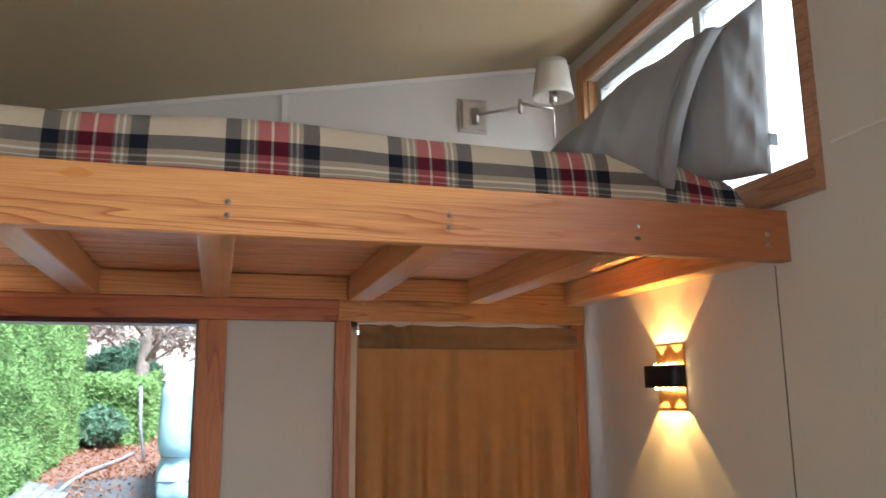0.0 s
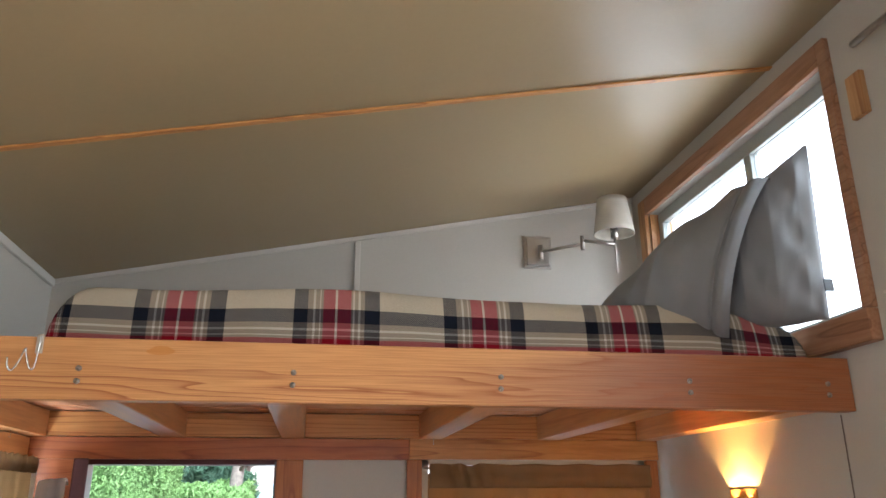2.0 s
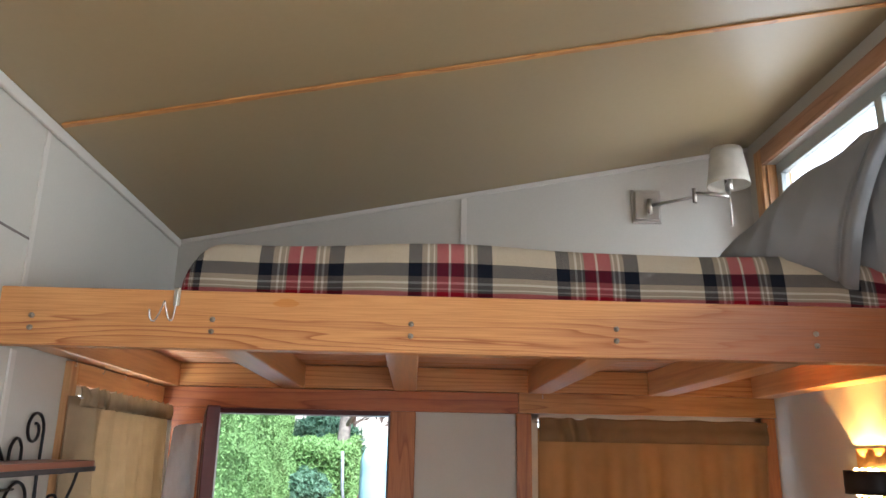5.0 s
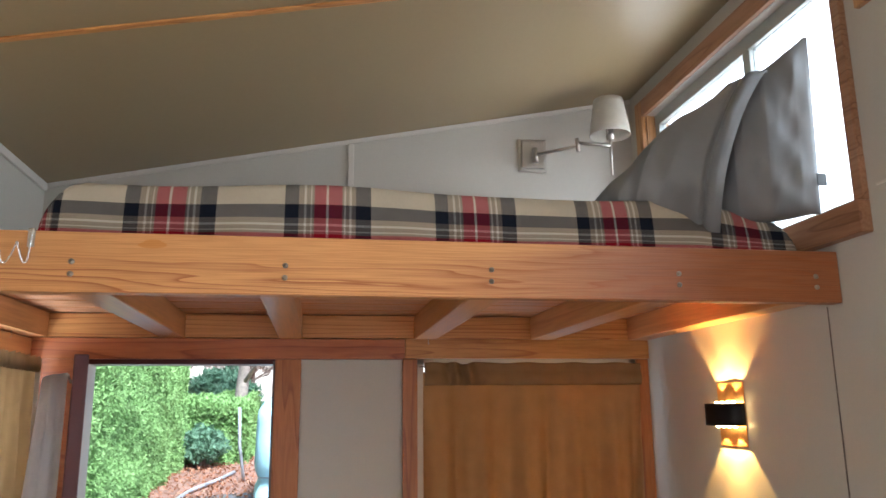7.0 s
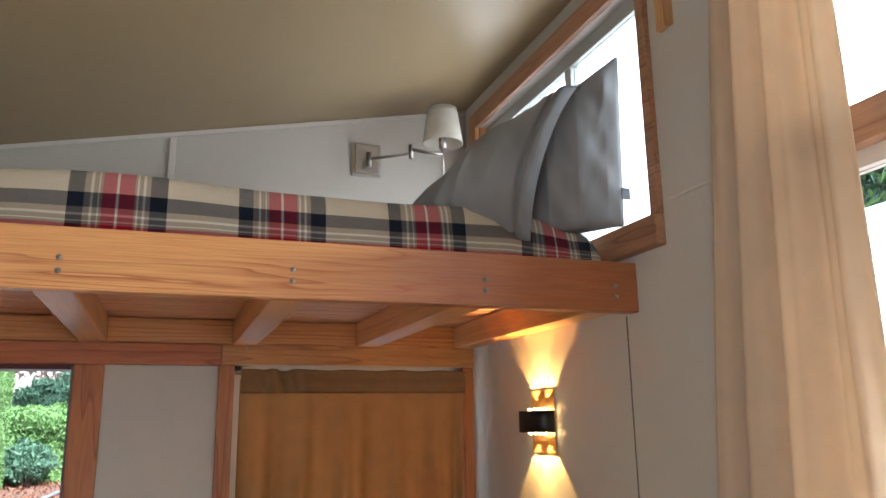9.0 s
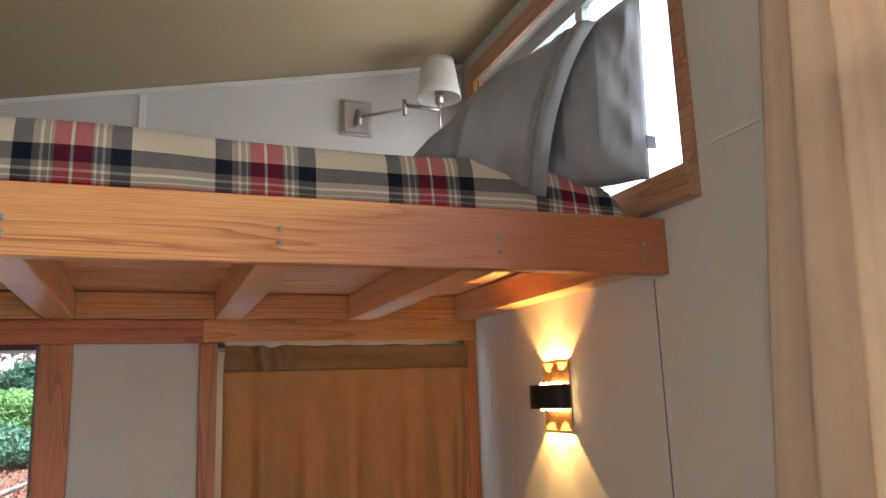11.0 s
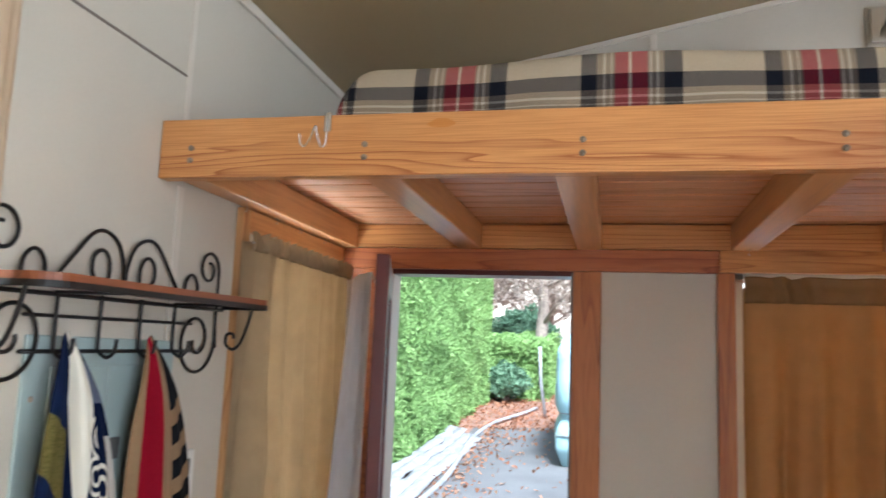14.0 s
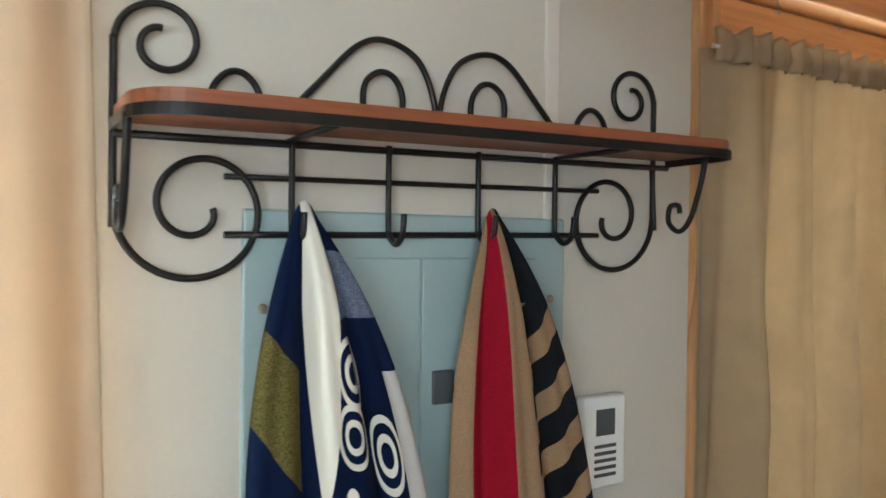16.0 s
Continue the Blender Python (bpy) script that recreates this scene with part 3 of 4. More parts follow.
for a, b in ((y0 + 0.03, 2.02), (2.06, y1 - 0.05)):
    part("pane", boxed(R + 0.05, R + 0.054, a, b, z0 + 0.03, z1 - 0.05), glass, w3).visible_shadow = False

w4 = window("window_4", (R, 0.54, 1.8), "tall two-part side window with a wooden rail")
y0, y1, z0, z1 = RWIN
part("casing", boxed(R - 0.02, R, y1, y1 + 0.07, z0, z1 + 0.07, bevel=0.003), sill_y, w4)
part("casing", boxed(R - 0.02, R, y0 - 0.07, y0, z0, z1 + 0.07, bevel=0.003), sill_y, w4)
part("head_casing", boxed(R - 0.02, R, y0, y1, z1, z1 + 0.07, bevel=0.003), sill_y, w4)
part("window_sill", boxed(R - 0.05, R, y0 - 0.07, y1 + 0.07, z0 - 0.06, z0, bevel=0.003), sill_y, w4)
part("rail", boxed(R - 0.015, R + 0.08, y0, y1, 2.205, 2.285, bevel=0.003), sill_y, w4, "brown wooden rail between the panes")
part("window_frame", boxed(R + 0.02, R + 0.06, y0, y1, 2.17, 2.205), trim_paint, w4)
for a, b in ((z0, 2.17), (2.285, z1)):
    part("pane", boxed(R + 0.04, R + 0.044, y0, y1, a, b), glass, w4).visible_shadow = False
solid("wall_block", boxed(R - 0.018, R, 1.405, 1.462, 2.735, 2.86, bevel=0.003), pine_z, "small pale wooden block screwed to the wall", "bracket")

# Panes never in view; the first and last fill openings added for light.
for nm, d in (("window_5", (R + 0.04, R + 0.044, *RWIN_UNSEEN)), ("window_6", (L - 0.05, L - 0.046, *LWIN2)), ("window_8", (L - 0.05, L - 0.046, *LWIN_ADDED))):
    wx = window(nm, (d[0], d[2], d[4]), "plain unseen side window")
    part("pane", boxed(*d), glass, wx).visible_shadow = False
# Pane of the assumed end opening, never in view.
wx = window("window_7", (0.2, F, 1.6), "plain unseen end window added to admit light")
part("pane", boxed(FWIN_UNSEEN[0], FWIN_UNSEEN[1], F - 0.05, F - 0.046, FWIN_UNSEEN[2], FWIN_UNSEEN[3]), glass, wx).visible_shadow = False

# ---- the loft ----
loft = thing("loft", (0.23, 2.3, 2.0), "sleeping loft of varnished fir beams and pine boards", "loft")
beam = part("front_beam", boxed(L + 0.001, R - 0.001, 1.66, 1.70, 1.99, 2.13, bevel=0.003), beam_fir, loft, "long honey-coloured fir front beam with bold grain")
bolt_mesh = None
for x in (-0.91, -0.48, -0.005, 0.492, 0.985, 1.38):
    for z in (2.031, 2.060):
        if bolt_mesh is None:
            bm = tube(bmesh.new(), [(0, 0.002, 0), (0, -0.003, 0), (0, -0.0035, 0), (0, -0.001, 0)], [0.0068, 0.0068, 0.0035, 0.002], 10)
            bolt_mesh = mesh_of("bolt", bm, steel)
        o = new("bolt", bolt_mesh)
        o.parent, o.location = beam, (x + 0.003 * math.sin(40 * x + 9 * z), 1.66, z)
for x, w in ((-0.952, 0.07), (-0.47, 0.085), (-0.03, 0.088), (0.503, 0.09), (0.985, 0.09), (1.405, 0.085)):
    part("joist", boxed(x - w / 2, x + w / 2, 1.70, B - 0.028, 2.004, 2.098, bevel=0.004), fir_y, loft)
part("ledger", boxed(L + 0.001, R - 0.001, B - 0.028, B - 0.001, 2.007, 2.098, bevel=0.002), fir_x, loft, "fir ledger board along the end wall")
y = 1.70
k = 0
while y < B - 0.01:
    e = min(y + 0.088, B - 0.002)
    part("plank", boxed(L + 0.002, R - 0.002, y, e - 0.003, 2.1 + 0.001 * (k % 2), 2.122, bevel=0.004), deck_x, loft)
    y, k = y + 0.088, k + 1

for x, y, z in ((-0.945, 2.02, 2.003), (-0.945, 2.22, 2.003), (-0.945, 2.40, 2.003), (-0.945, 2.62, 2.003), (0.505, 2.82, 2.003)):
    pts = [(x, y, z), (x, y, z - 0.008)] + [(x + 0.0, y + 0.008 * math.sin(a), z - 0.016 + 0.008 * math.cos(a)) for a in np.linspace(0, 4.2, 8)]
    solid("cup_hook", tube(bmesh.new(), pts, 0.0011, 6), nickel, "tiny metal cup hook screwed under the loft joist", "hook", group="cup hooks under the loft")

hx = -0.57
pts = smooth_path([(hx + 0.004, 1.712, 2.10), (hx + 0.004, 1.71, 2.131), (hx, 1.70, 2.1335), (hx, 1.665, 2.1335), (hx, 1.655, 2.129), (hx - 0.001, 1.653, 2.09), (hx - 0.004, 1.652, 2.058), (hx - 0.012, 1.648, 2.056), (hx - 0.02, 1.64, 2.085), (hx - 0.022, 1.636, 2.098), (hx - 0.026, 1.625, 2.07), (hx - 0.034, 1.612, 2.045), (hx - 0.042, 1.606, 2.052), (hx - 0.044, 1.604, 2.072)], 5)
ho = thing("beam_hook", (hx, 1.65, 2.05), "bent chrome wire hook hung over the loft beam", "hook")
part("wire", tube(bmesh.new(), pts, 0.0022, 8), chrome, ho)
part("plate", boxed(hx - 0.008, hx + 0.008, 1.654, 1.6565, 2.09, 2.134, bevel=0.001), chrome, ho)

# ---- bed on the loft ----
X0, X1, Y0, Y1, ZB = -0.60, 1.41, 1.768, 2.86, 2.124


def bed(s, t):
    def edge(q, run, slant):
        """Along one direction: how far in, and how high (0 to 1)."""
        rise = min(1.0, q / 0.12, (1 - q) / 0.12)
        h = math.sin(max(0.0, rise) * math.pi / 2)
        inn = slant * (1 - math.cos(max(0.0, rise) * math.pi / 2))
        if q < 0.12:
            return inn, h
        if q > 0.88:
            return run - inn, h
        return slant + (run - 2 * slant) * (q - 0.12) / 0.76, h
    x, hx_ = edge(s, X1 - X0, 0.10)
    y, hy = edge(t, Y1 - Y0, 0.035)
    x, y = x + X0, y + Y0
    top = 0.168 + 0.010 * noise.noise((x * 3, y * 3, 0)) + 0.007 * math.sin(5.3 * x + 1)
    if x > 1.12:
        top -= 0.045 * min(1, (x - 1.12) / 0.2)
    y += 0.006 * math.sin(13 * x) * (1 - hy) + 0.004 * math.sin(31 * x + 2) * (1 - hy)
    return x, y, ZB + top * min(hx_, hy)


def bed_uv(s, t):
    x, y, z = bed(s, t)
    u = x if s > 0.12 else x - 0.168 * (1 - math.sin(s / 0.12 * math.pi / 2))
    v = 0.168 * (1 - math.sin(t / 0.12 * math.pi / 2)) if t < 0.12 else -(y - 1.8)
    return u, v


bl = thing("blanket", (0.4, 2.3, ZB), "red, black and cream tartan wool blanket over the loft mattress", "blanket")
part("cover", grid(bmesh.new(), 150, 70, bed, bed_uv), plaid, bl)
solid("mattress", boxed(-0.5, 1.36, 1.82, 2.80, ZB, 2.24, bevel=0.02), shade_cloth, "thin pale mattress on the loft boards", "mattress")


def pillow_lobe(S, TOP, BOT, THK, lean, ahead, seed, hem=0.0):
    """One soft lobe of the pillow, standing between the bed and the high window."""
    bm = bmesh.new()
    a, b = Vector((0.90, 2.02)), Vector((1.455, 1.70))
    d = (b - a).normalized()
    nrm = Vector((d.y, -d.x))
    if nrm.y > 0:
        nrm = -nrm

    def shape(q, w):
        s = S[0] + (S[-1] - S[0]) * q
        top, bot, tk = (float(np.interp(s, S, c)) for c in (TOP, BOT, THK))
        ang = 2 * math.pi * w
        h = (1 - math.cos(ang)) / 2
        z = bot + (top - bot) * h
        side = math.sin(ang)
        bulge = tk * math.copysign(abs(side) ** 0.75, side)
        wr = 0.014 * noise.noise((s * 6 + seed, z * 4, side)) + 0.012 * noise.noise((s * 11 + z * 9, z * 5 + seed, side)) - 0.012 * abs(noise.noise((s * 9 - z * 5, z * 3 + s * 4, seed)))
        if hem:
            wr -= 0.013 * math.exp(-((s - hem) / 0.010) ** 2) - 0.006 * math.exp(-((s - hem - 0.03) / 0.02) ** 2)
        s += (lean * (h - 0.5) - (0.05 if hem else 0.0) * math.sin(math.pi * h)) * q
        p2 = a + (b - a) * s + nrm * (bulge + wr * min(1, tk / 0.05) + 0.03 * h + ahead)
        return min(p2.x, 1.478), p2.y, z + 0.006 * math.sin(17 * s + seed)
    grid(bm, 110, 64, shape)
    bmesh.ops.remove_doubles(bm, verts=bm.verts, dist=0.0004)
    return bm


pl = thing("pillow", (1.15, 1.9, 2.24), "slate-grey pillow propped against the high window", "pillow")
part("case", pillow_lobe([0, 0.1, 0.3, 0.5, 0.6, 0.66, 0.70], [2.30, 2.375, 2.50, 2.595, 2.635, 2.652, 2.655], [2.285, 2.27, 2.25, 2.222, 2.205, 2.20, 2.202], [0.012, 0.07, 0.12, 0.13, 0.125, 0.115, 0.085], 0.26, 0.045, 1.0, 0.61), pillow_cloth, pl)
part("case_flap", pillow_lobe([0.56, 0.66, 0.8, 0.93, 0.985, 1.0], [2.60, 2.655, 2.685, 2.735, 2.765, 2.765], [2.235, 2.24, 2.245, 2.245, 2.242, 2.24], [0.03, 0.08, 0.085, 0.05, 0.02, 0.006], 0.02, -0.01, 4.0), pillow_cloth, pl, "loose open end of the pillowcase")
part("tag", boxed(1.440, 1.468, 1.690, 1.693, 2.325, 2.36), dark_plastic, pl, "small dark sewn-on tag")

# ---- swing-arm lamp ----
sl = thing("swing_arm_lamp", (0.98, B, 2.80), "brushed nickel swing-arm wall lamp with an ivory fabric shade, switched off", "lamp")
part("wall_plate", boxed(0.918, 1.046, B - 0.012, B, 2.735, 2.885, bevel=0.004), nickel, sl)
part("wall_plate", boxed(0.930, 1.034, B - 0.026, B - 0.012, 2.747, 2.873, bevel=0.004), nickel, sl)
part("pivot", tube(bmesh.new(), [(0.985, B - 0.05, 2.765), (0.985, B - 0.05, 2.83)], 0.011, 12), nickel, sl)
part("arm", boxed(0.979, 0.991, B - 0.055, B - 0.02, 2.79, 2.806), nickel, sl)
part("arm", tube(bmesh.new(), [(0.985, B - 0.05, 2.80), (1.13, 2.74, 2.80)], 0.007, 8), nickel, sl)
part("pivot", tube(bmesh.new(), [(1.13, 2.74, 2.775), (1.13, 2.74, 2.835)], 0.009, 12), nickel, sl)
part("arm", tube(bmesh.new(), [(1.13, 2.74, 2.815), (1.25, 2.68, 2.785)], 0.007, 8), nickel, sl)
part("stem", tube(bmesh.new(), [(1.25, 2.68, 2.66), (1.25, 2.68, 2.84)], 0.0045, 8), nickel, sl)
part("socket", tube(bmesh.new(), [(1.25, 2.68, 2.81), (1.25, 2.68, 2.87)], 0.016, 12), nickel, sl)
sh = bmesh.new()
grid(sh, 40, 6, lambda u, v: (1.25 + (0.083 - 0.023 * v) * math.cos(6.28319 * u), 2.68 + (0.083 - 0.023 * v) * math.sin(6.28319 * u), 2.83 + 0.155 * v))
bmesh.ops.remove_doubles(sh, verts=sh.verts, dist=0.0005)
thick(part("shade", sh, shade_cloth, sl, "ivory tapered fabric shade"), 0.003)

# ---- lit wall lamp ----
LY, LZ = 2.262, 1.700
wl = thing("wall_lamp", (R, LY, LZ), "black and copper up-and-down wall lamp, lit warm", "lamp")
bm = bmesh.new()
grid(bm, 24, 4, lambda u, v: (R - 0.012 - 0.062 * math.sin(math.pi * u) ** 0.6, LY - 0.095 * math.cos(math.pi * u), LZ - 0.036 + 0.072 * v))
thick(part("band", bm, black_metal, wl, "curved matt black metal band"), 0.003)
part("back_plate", boxed(R - 0.005, R - 0.001, LY - 0.083, LY + 0.083, LZ - 0.105, LZ + 0.105, bevel=0.002), copper, wl, "hammered copper back plate")
for k in range(4):
    for s in (-1, 1):
        yy = LY - 0.054 + 0.036 * k
        part("bulb", tube(bmesh.new(), [(R - 0.026, yy, LZ + s * 0.028), (R - 0.026, yy, LZ + s * 0.040), (R - 0.026, yy, LZ + s * 0.044)], [0.008, 0.008, 0.003], 8), bulb, wl, "glowing warm bulb")
for s in (-1, 1):
    for dy in (-0.04, 0.04):
        sp = new("wall_lamp_beam", bpy.data.lights.new("wall_lamp_beam", "SPOT"))
        sp.data.energy, sp.data.color, sp.data.spot_size, sp.data.spot_blend, sp.data.shadow_soft_size = 4.7, (1.0, 0.52, 0.13), radians(76), 0.1, 0.004
        sp.matrix_basis = look((R - 0.03, LY + dy, LZ + s * 0.05), (R - 0.005, LY + 1.8 * dy, LZ + s * 0.5))


# ---- curtains ----
def curtain(name, at, label, material, along, u0, u1, z0, z1, off, folds, depth, flare=0.0, lean=0.0, seed=1, sub="cloth", top_fold=0.5, hug=0.0):
    """Hanging cloth along one axis, its folds deeper towards the hem; off is the plane that it hangs in."""
    rnd = random.Random(seed)
    ph = [rnd.uniform(0, 6.28) for _ in range(4)]

    def shape(u, v):
        z = z0 + (z1 - z0) * v
        low = 1 - v
        q = u0 + (u1 - u0) * (u + 0.012 * math.sin(2 * math.pi * folds * u * 0.5 + ph[1]) * low)
        q += flare * low * (u - 0.5) + lean * low
        w = math.sin(2 * math.pi * folds * u + ph[0] + 1.1 * math.sin(4 * u + ph[3]) + 0.3 * low)
        w += 0.35 * math.sin(2 * math.pi * folds * 2.3 * u + ph[2] + low)
        p_ = off + depth * w * (top_fold + (1 - top_fold) * min(1.0, 1.6 * low)) + 0.004 * noise.noise((u * 9, v * 6, seed))
        p_ -= hug * max(0.0, 1 - u / 0.07)
        return (q, p_, z) if along == "x" else (p_, q, z)
    c = thing(name, at, label, "curtain")
    thick(part(sub, grid(bmesh.new(), int(folds * 22), 40, shape), material, c), 0.0025)
    return c


def rod(c, a, b, r, material=nickel):
    part("rod", tube(bmesh.new(), [a, b], r, 10), material, c, "thin metal curtain rod")


c = curtain("window_curtain", (0.93, B, 1.9), "tan linen curtain drawn across the end window", amber_linen, "x", 0.488, 1.388, 0.90, 1.872, B - 0.066, 5.3, 0.042, seed=4, top_fold=0.05)


def pocket_shape(u, v):
    bunch = math.exp(-((u - 0.17) / 0.08) ** 2)
    puff = 0.012 * math.sin(math.pi * min(1.0, v * 1.6)) + 0.014 * math.sin(95 * u + 2 * v) * bunch + 0.004 * math.sin(47 * u) + 0.003 * math.sin(29 * u + 3 * v)
    return 0.49 + 0.897 * u, B - 0.082 - puff, 1.820 + 0.088 * v + (0.002 * math.sin(30 * u) + 0.005 * math.sin(61 * u) * bunch) * v


# Pocket in the darkened linen, so it reads as less backlit.
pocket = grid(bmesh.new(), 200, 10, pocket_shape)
thick(part("rod_pocket", pocket, shaded_linen, c, "gathered double-layer rod pocket, its missing backlight darkened into the colour"), 0.003)
rod(c, (0.472, B - 0.060, 1.893), (1.398, B - 0.060, 1.893), 0.004)
c = curtain("side_window_curtain", (L, 2.45, 1.9), "gathered tan linen curtain at the side window", linen, "y", 2.040, 2.824, 0.90, 1.90, L + 0.068, 6.5, 0.034, seed=7, top_fold=0.15, hug=0.040)
rod(c, (L + 0.066, 2.032, 1.895), (L + 0.066, 2.828, 1.895), 0.004)


def header_shape(u, v):
    w = math.sin(2 * math.pi * 17 * u) + 0.5 * math.sin(2 * math.pi * 29 * u + 1)
    return L + 0.075 - 0.018 * max(0.0, 1 - u / 0.05) + 0.008 * w * (0.5 + abs(v - 0.5)) + 0.006 * math.sin(math.pi * v), 2.040 + 0.784 * u, 1.872 + 0.052 * v + 0.004 * w * v


thick(part("rod_pocket", grid(bmesh.new(), 240, 8, header_shape), linen, c, "tightly gathered rod pocket"), 0.0025)
c = curtain("tall_curtain", (R, 1.08, 2.9), "sand-coloured tall curtain drawn aside by the window", sand, "y", 0.862, 1.156, 0.25, 2.93, R - 0.062, 3.2, 0.027, flare=0.30, lean=0.13, seed=11)
rod(c, (R - 0.062, -0.1, 2.90), (R - 0.062, 1.36, 2.90), 0.009)
c = curtain("long_curtain", (L, 0.55, 2.2), "sand-coloured long curtain over the side window", dimmed_sand, "y", -0.2, 1.112, 0.25, 2.35, L + 0.10, 7.5, 0.028, flare=0.12, seed=21)
rod(c, (L + 0.10, -0.3, 2.33), (L + 0.10, 1.14, 2.33), 0.009)


def sheer_shape(u, v):
    low = 1 - v
    t = 0.10 + 0.555 * u + 0.02 * low * (u - 0.3)
    d = 0.010 + (1 - u ** 5) * (0.060 + 0.055 * low) + (1 - u) * (0.03 + 0.04 * low) + 0.009 * math.sin(2 * math.pi * 6.3 * u + 0.6) * (0.4 + low)
    q = HINGE @ Vector((t, -0.04 - d, 0.35 + 1.49 * v))
    return q


c = thing("door_curtain", (-0.7, 2.4, 1.84), "white sheer curtain on the open door", "curtain")
part("cloth", grid(bmesh.new(), 120, 40, sheer_shape), sheer, c)
rail_ends = [HINGE @ Vector((q, -0.052, 1.835)) for q in (0.08, 0.655)]
rod(c, *rail_ends, 0.004)

# ---- coat rack on the left wall ----
rack = thing("coat_rack", (L, 1.565, 1.72), "black wrought-iron wall rack with scrolls, hooks and a brown wooden shelf", "coat rack")
SY0, SY1, SX0, SX1, SZ = 1.168, 1.985, L + 0.012, -0.825, 1.712


def shelf_outline(inset=0.0):
    r = 0.055
    pts = [(SX0, SY0 + inset), (SX1 - r, SY0 + inset)]
    pts += [(SX1 - r + (r - inset) * math.sin(a), SY0 + r - (r - inset) * math.cos(a)) for a in np.linspace(0, math.pi / 2, 8)]
    pts += [(SX1 - r + (r - inset) * math.cos(a), SY1 - r + (r - inset) * math.sin(a)) for a in np.linspace(0, math.pi / 2, 8)]
    return pts + [(SX1 - r, SY1 - inset), (SX0, SY1 - inset)]


bm = bmesh.new()
f = bm.faces.new([bm.verts.new((x, y, SZ)) for x, y in shelf_outline()])
g = bmesh.ops.extrude_face_region(bm, geom=[f])
for w in g["geom"]:
    if isinstance(w, bmesh.types.BMVert):
        w.co.z += 0.016
bmesh.ops.recalc_face_normals(bm, faces=bm.faces)
part("shelf", bm, shelf_y, rack, "brown stained wooden shelf with rounded corners")
bm = bmesh.new()
out = shelf_outline(-0.002)
for (xa, ya), (xb, yb) in zip(out, out[1:]):
    vs = [bm.verts.new((x, y, z)) for x, y, z in ((xa, ya, SZ - 0.010), (xb, yb, SZ - 0.010), (xb, yb, SZ + 0.002), (xa, ya, SZ + 0.002))]
    bm.faces.new(vs)
bmesh.ops.remove_doubles(bm, verts=bm.verts, dist=0.0005)
thick(part("rim", bm, iron, rack, "flat black iron rim"), 0.004)
IX = L + 0.014


def bar(pts, r=0.0042, name="bar", n=6):
    return part(name, tube(bmesh.new(), smooth_path(pts, n), r, 8), iron, rack)


def curl(cy, cz, r0, r1, a0, a1, x=IX, n=28, ease=1.0):
    """A spiral in the wall's plane, from radius r0 to r1."""
    return [(x, cy + (r0 + (r1 - r0) * (k / n) ** ease) * math.cos(a0 + (a1 - a0) * k / n), cz + (r0 + (r1 - r0) * (k / n) ** ease) * math.sin(a0 + (a1 - a0) * k / n)) for k in range(n + 1)]


MID = 1.562
for s in (-1, 1):
    def m_(y):
        return MID + s * y
    bar([(IX, m_(0.004), 1.715), (IX, m_(0.006), 1.765), (IX, m_(0.03), 1.815), (IX, m_(0.075), 1.836), (IX, m_(0.115), 1.825), (IX, m_(0.165), 1.775), (IX, m_(0.215), 1.722)], name="scroll")
    bar([(IX, m_(0.055), 1.72), (IX, m_(0.052), 1.765), (IX, m_(0.065), 1.79), (IX, m_(0.085), 1.795), (IX, m_(0.104), 1.78), (IX, m_(0.106), 1.75), (IX, m_(0.09), 1.732)], name="scroll")
    bar([(IX, m_(0.235), 1.72), (IX, m_(0.238), 1.755), (IX, m_(0.255), 1.776), (IX, m_(0.275), 1.776), (IX, m_(0.292), 1.755), (IX, m_(0.294), 1.72)], name="scroll")
    bar([(IX, m_(0.394), 1.60), (IX, m_(0.394), 1.72), (IX, m_(0.394), 1.80)] + [(IX, m_(0.345 + q[1]), q[2]) for q in curl(0, 1.802, 0.049, 0.016, 0.0, 2 * math.pi * 1.25, n=20)], name="scroll", n=2)
    bar([(IX, m_(0.306 + q[1]), q[2]) for q in curl(0, 1.618 + 0.004 * (s < 0), 0.088, 0.016, 0.0, -2 * math.pi * 1.5, n=36, ease=1.15)], name="scroll", n=2)
    yb = m_(0.394)
    BX = L + 0.115
    bar([(BX + 0.004, yb, SZ - 0.004), (BX - 0.006, yb, 1.665), (BX - 0.025, yb, 1.615), (BX - 0.046, yb, 1.598), (BX - 0.066, yb, 1.612), (BX - 0.064, yb, 1.636), (BX - 0.048, yb, 1.638), (BX - 0.044, yb, 1.626)], name="side_bracket")
    bar([(SX0, yb, SZ - 0.01), (IX + 0.004, yb, 1.60)], name="side_bracket")
bar([(IX, 1.285, 1.659), (IX, 1.842, 1.659)], 0.0035, "rail")
bar([(IX, 1.285, 1.592), (IX, 1.842, 1.592)], 0.0042, "rail")
bar([(SX0 + 0.004, SY0, SZ - 0.012), (SX0 + 0.004, SY1, SZ - 0.012)], 0.0045, "rail")
for yy in (1.363, 1.49, 1.625, 1.757):
    bar([(IX + 0.004, yy, SZ - 0.006), (IX + 0.004, yy, 1.61), (IX + 0.008, yy, 1.592), (IX + 0.026, yy, 1.580), (IX + 0.043, yy, 1.592), (IX + 0.047, yy, 1.618)], 0.004, "hook")
for yy in (1.36, 1.76):
    bar([(IX, yy, SZ - 0.008), (SX1, yy, SZ - 0.008)], 0.0035, "cross_bar", 2)


for ob in rack.children:
    for w in ob.data.vertices:
        far = (SY1 - w.co.y) / 0.8
        w.co.z -= 0.024 * max(0.0, far - 0.5) if w.co.z > SZ + 0.02 else 0.012 * far
        w.co.y -= 0.010 * far


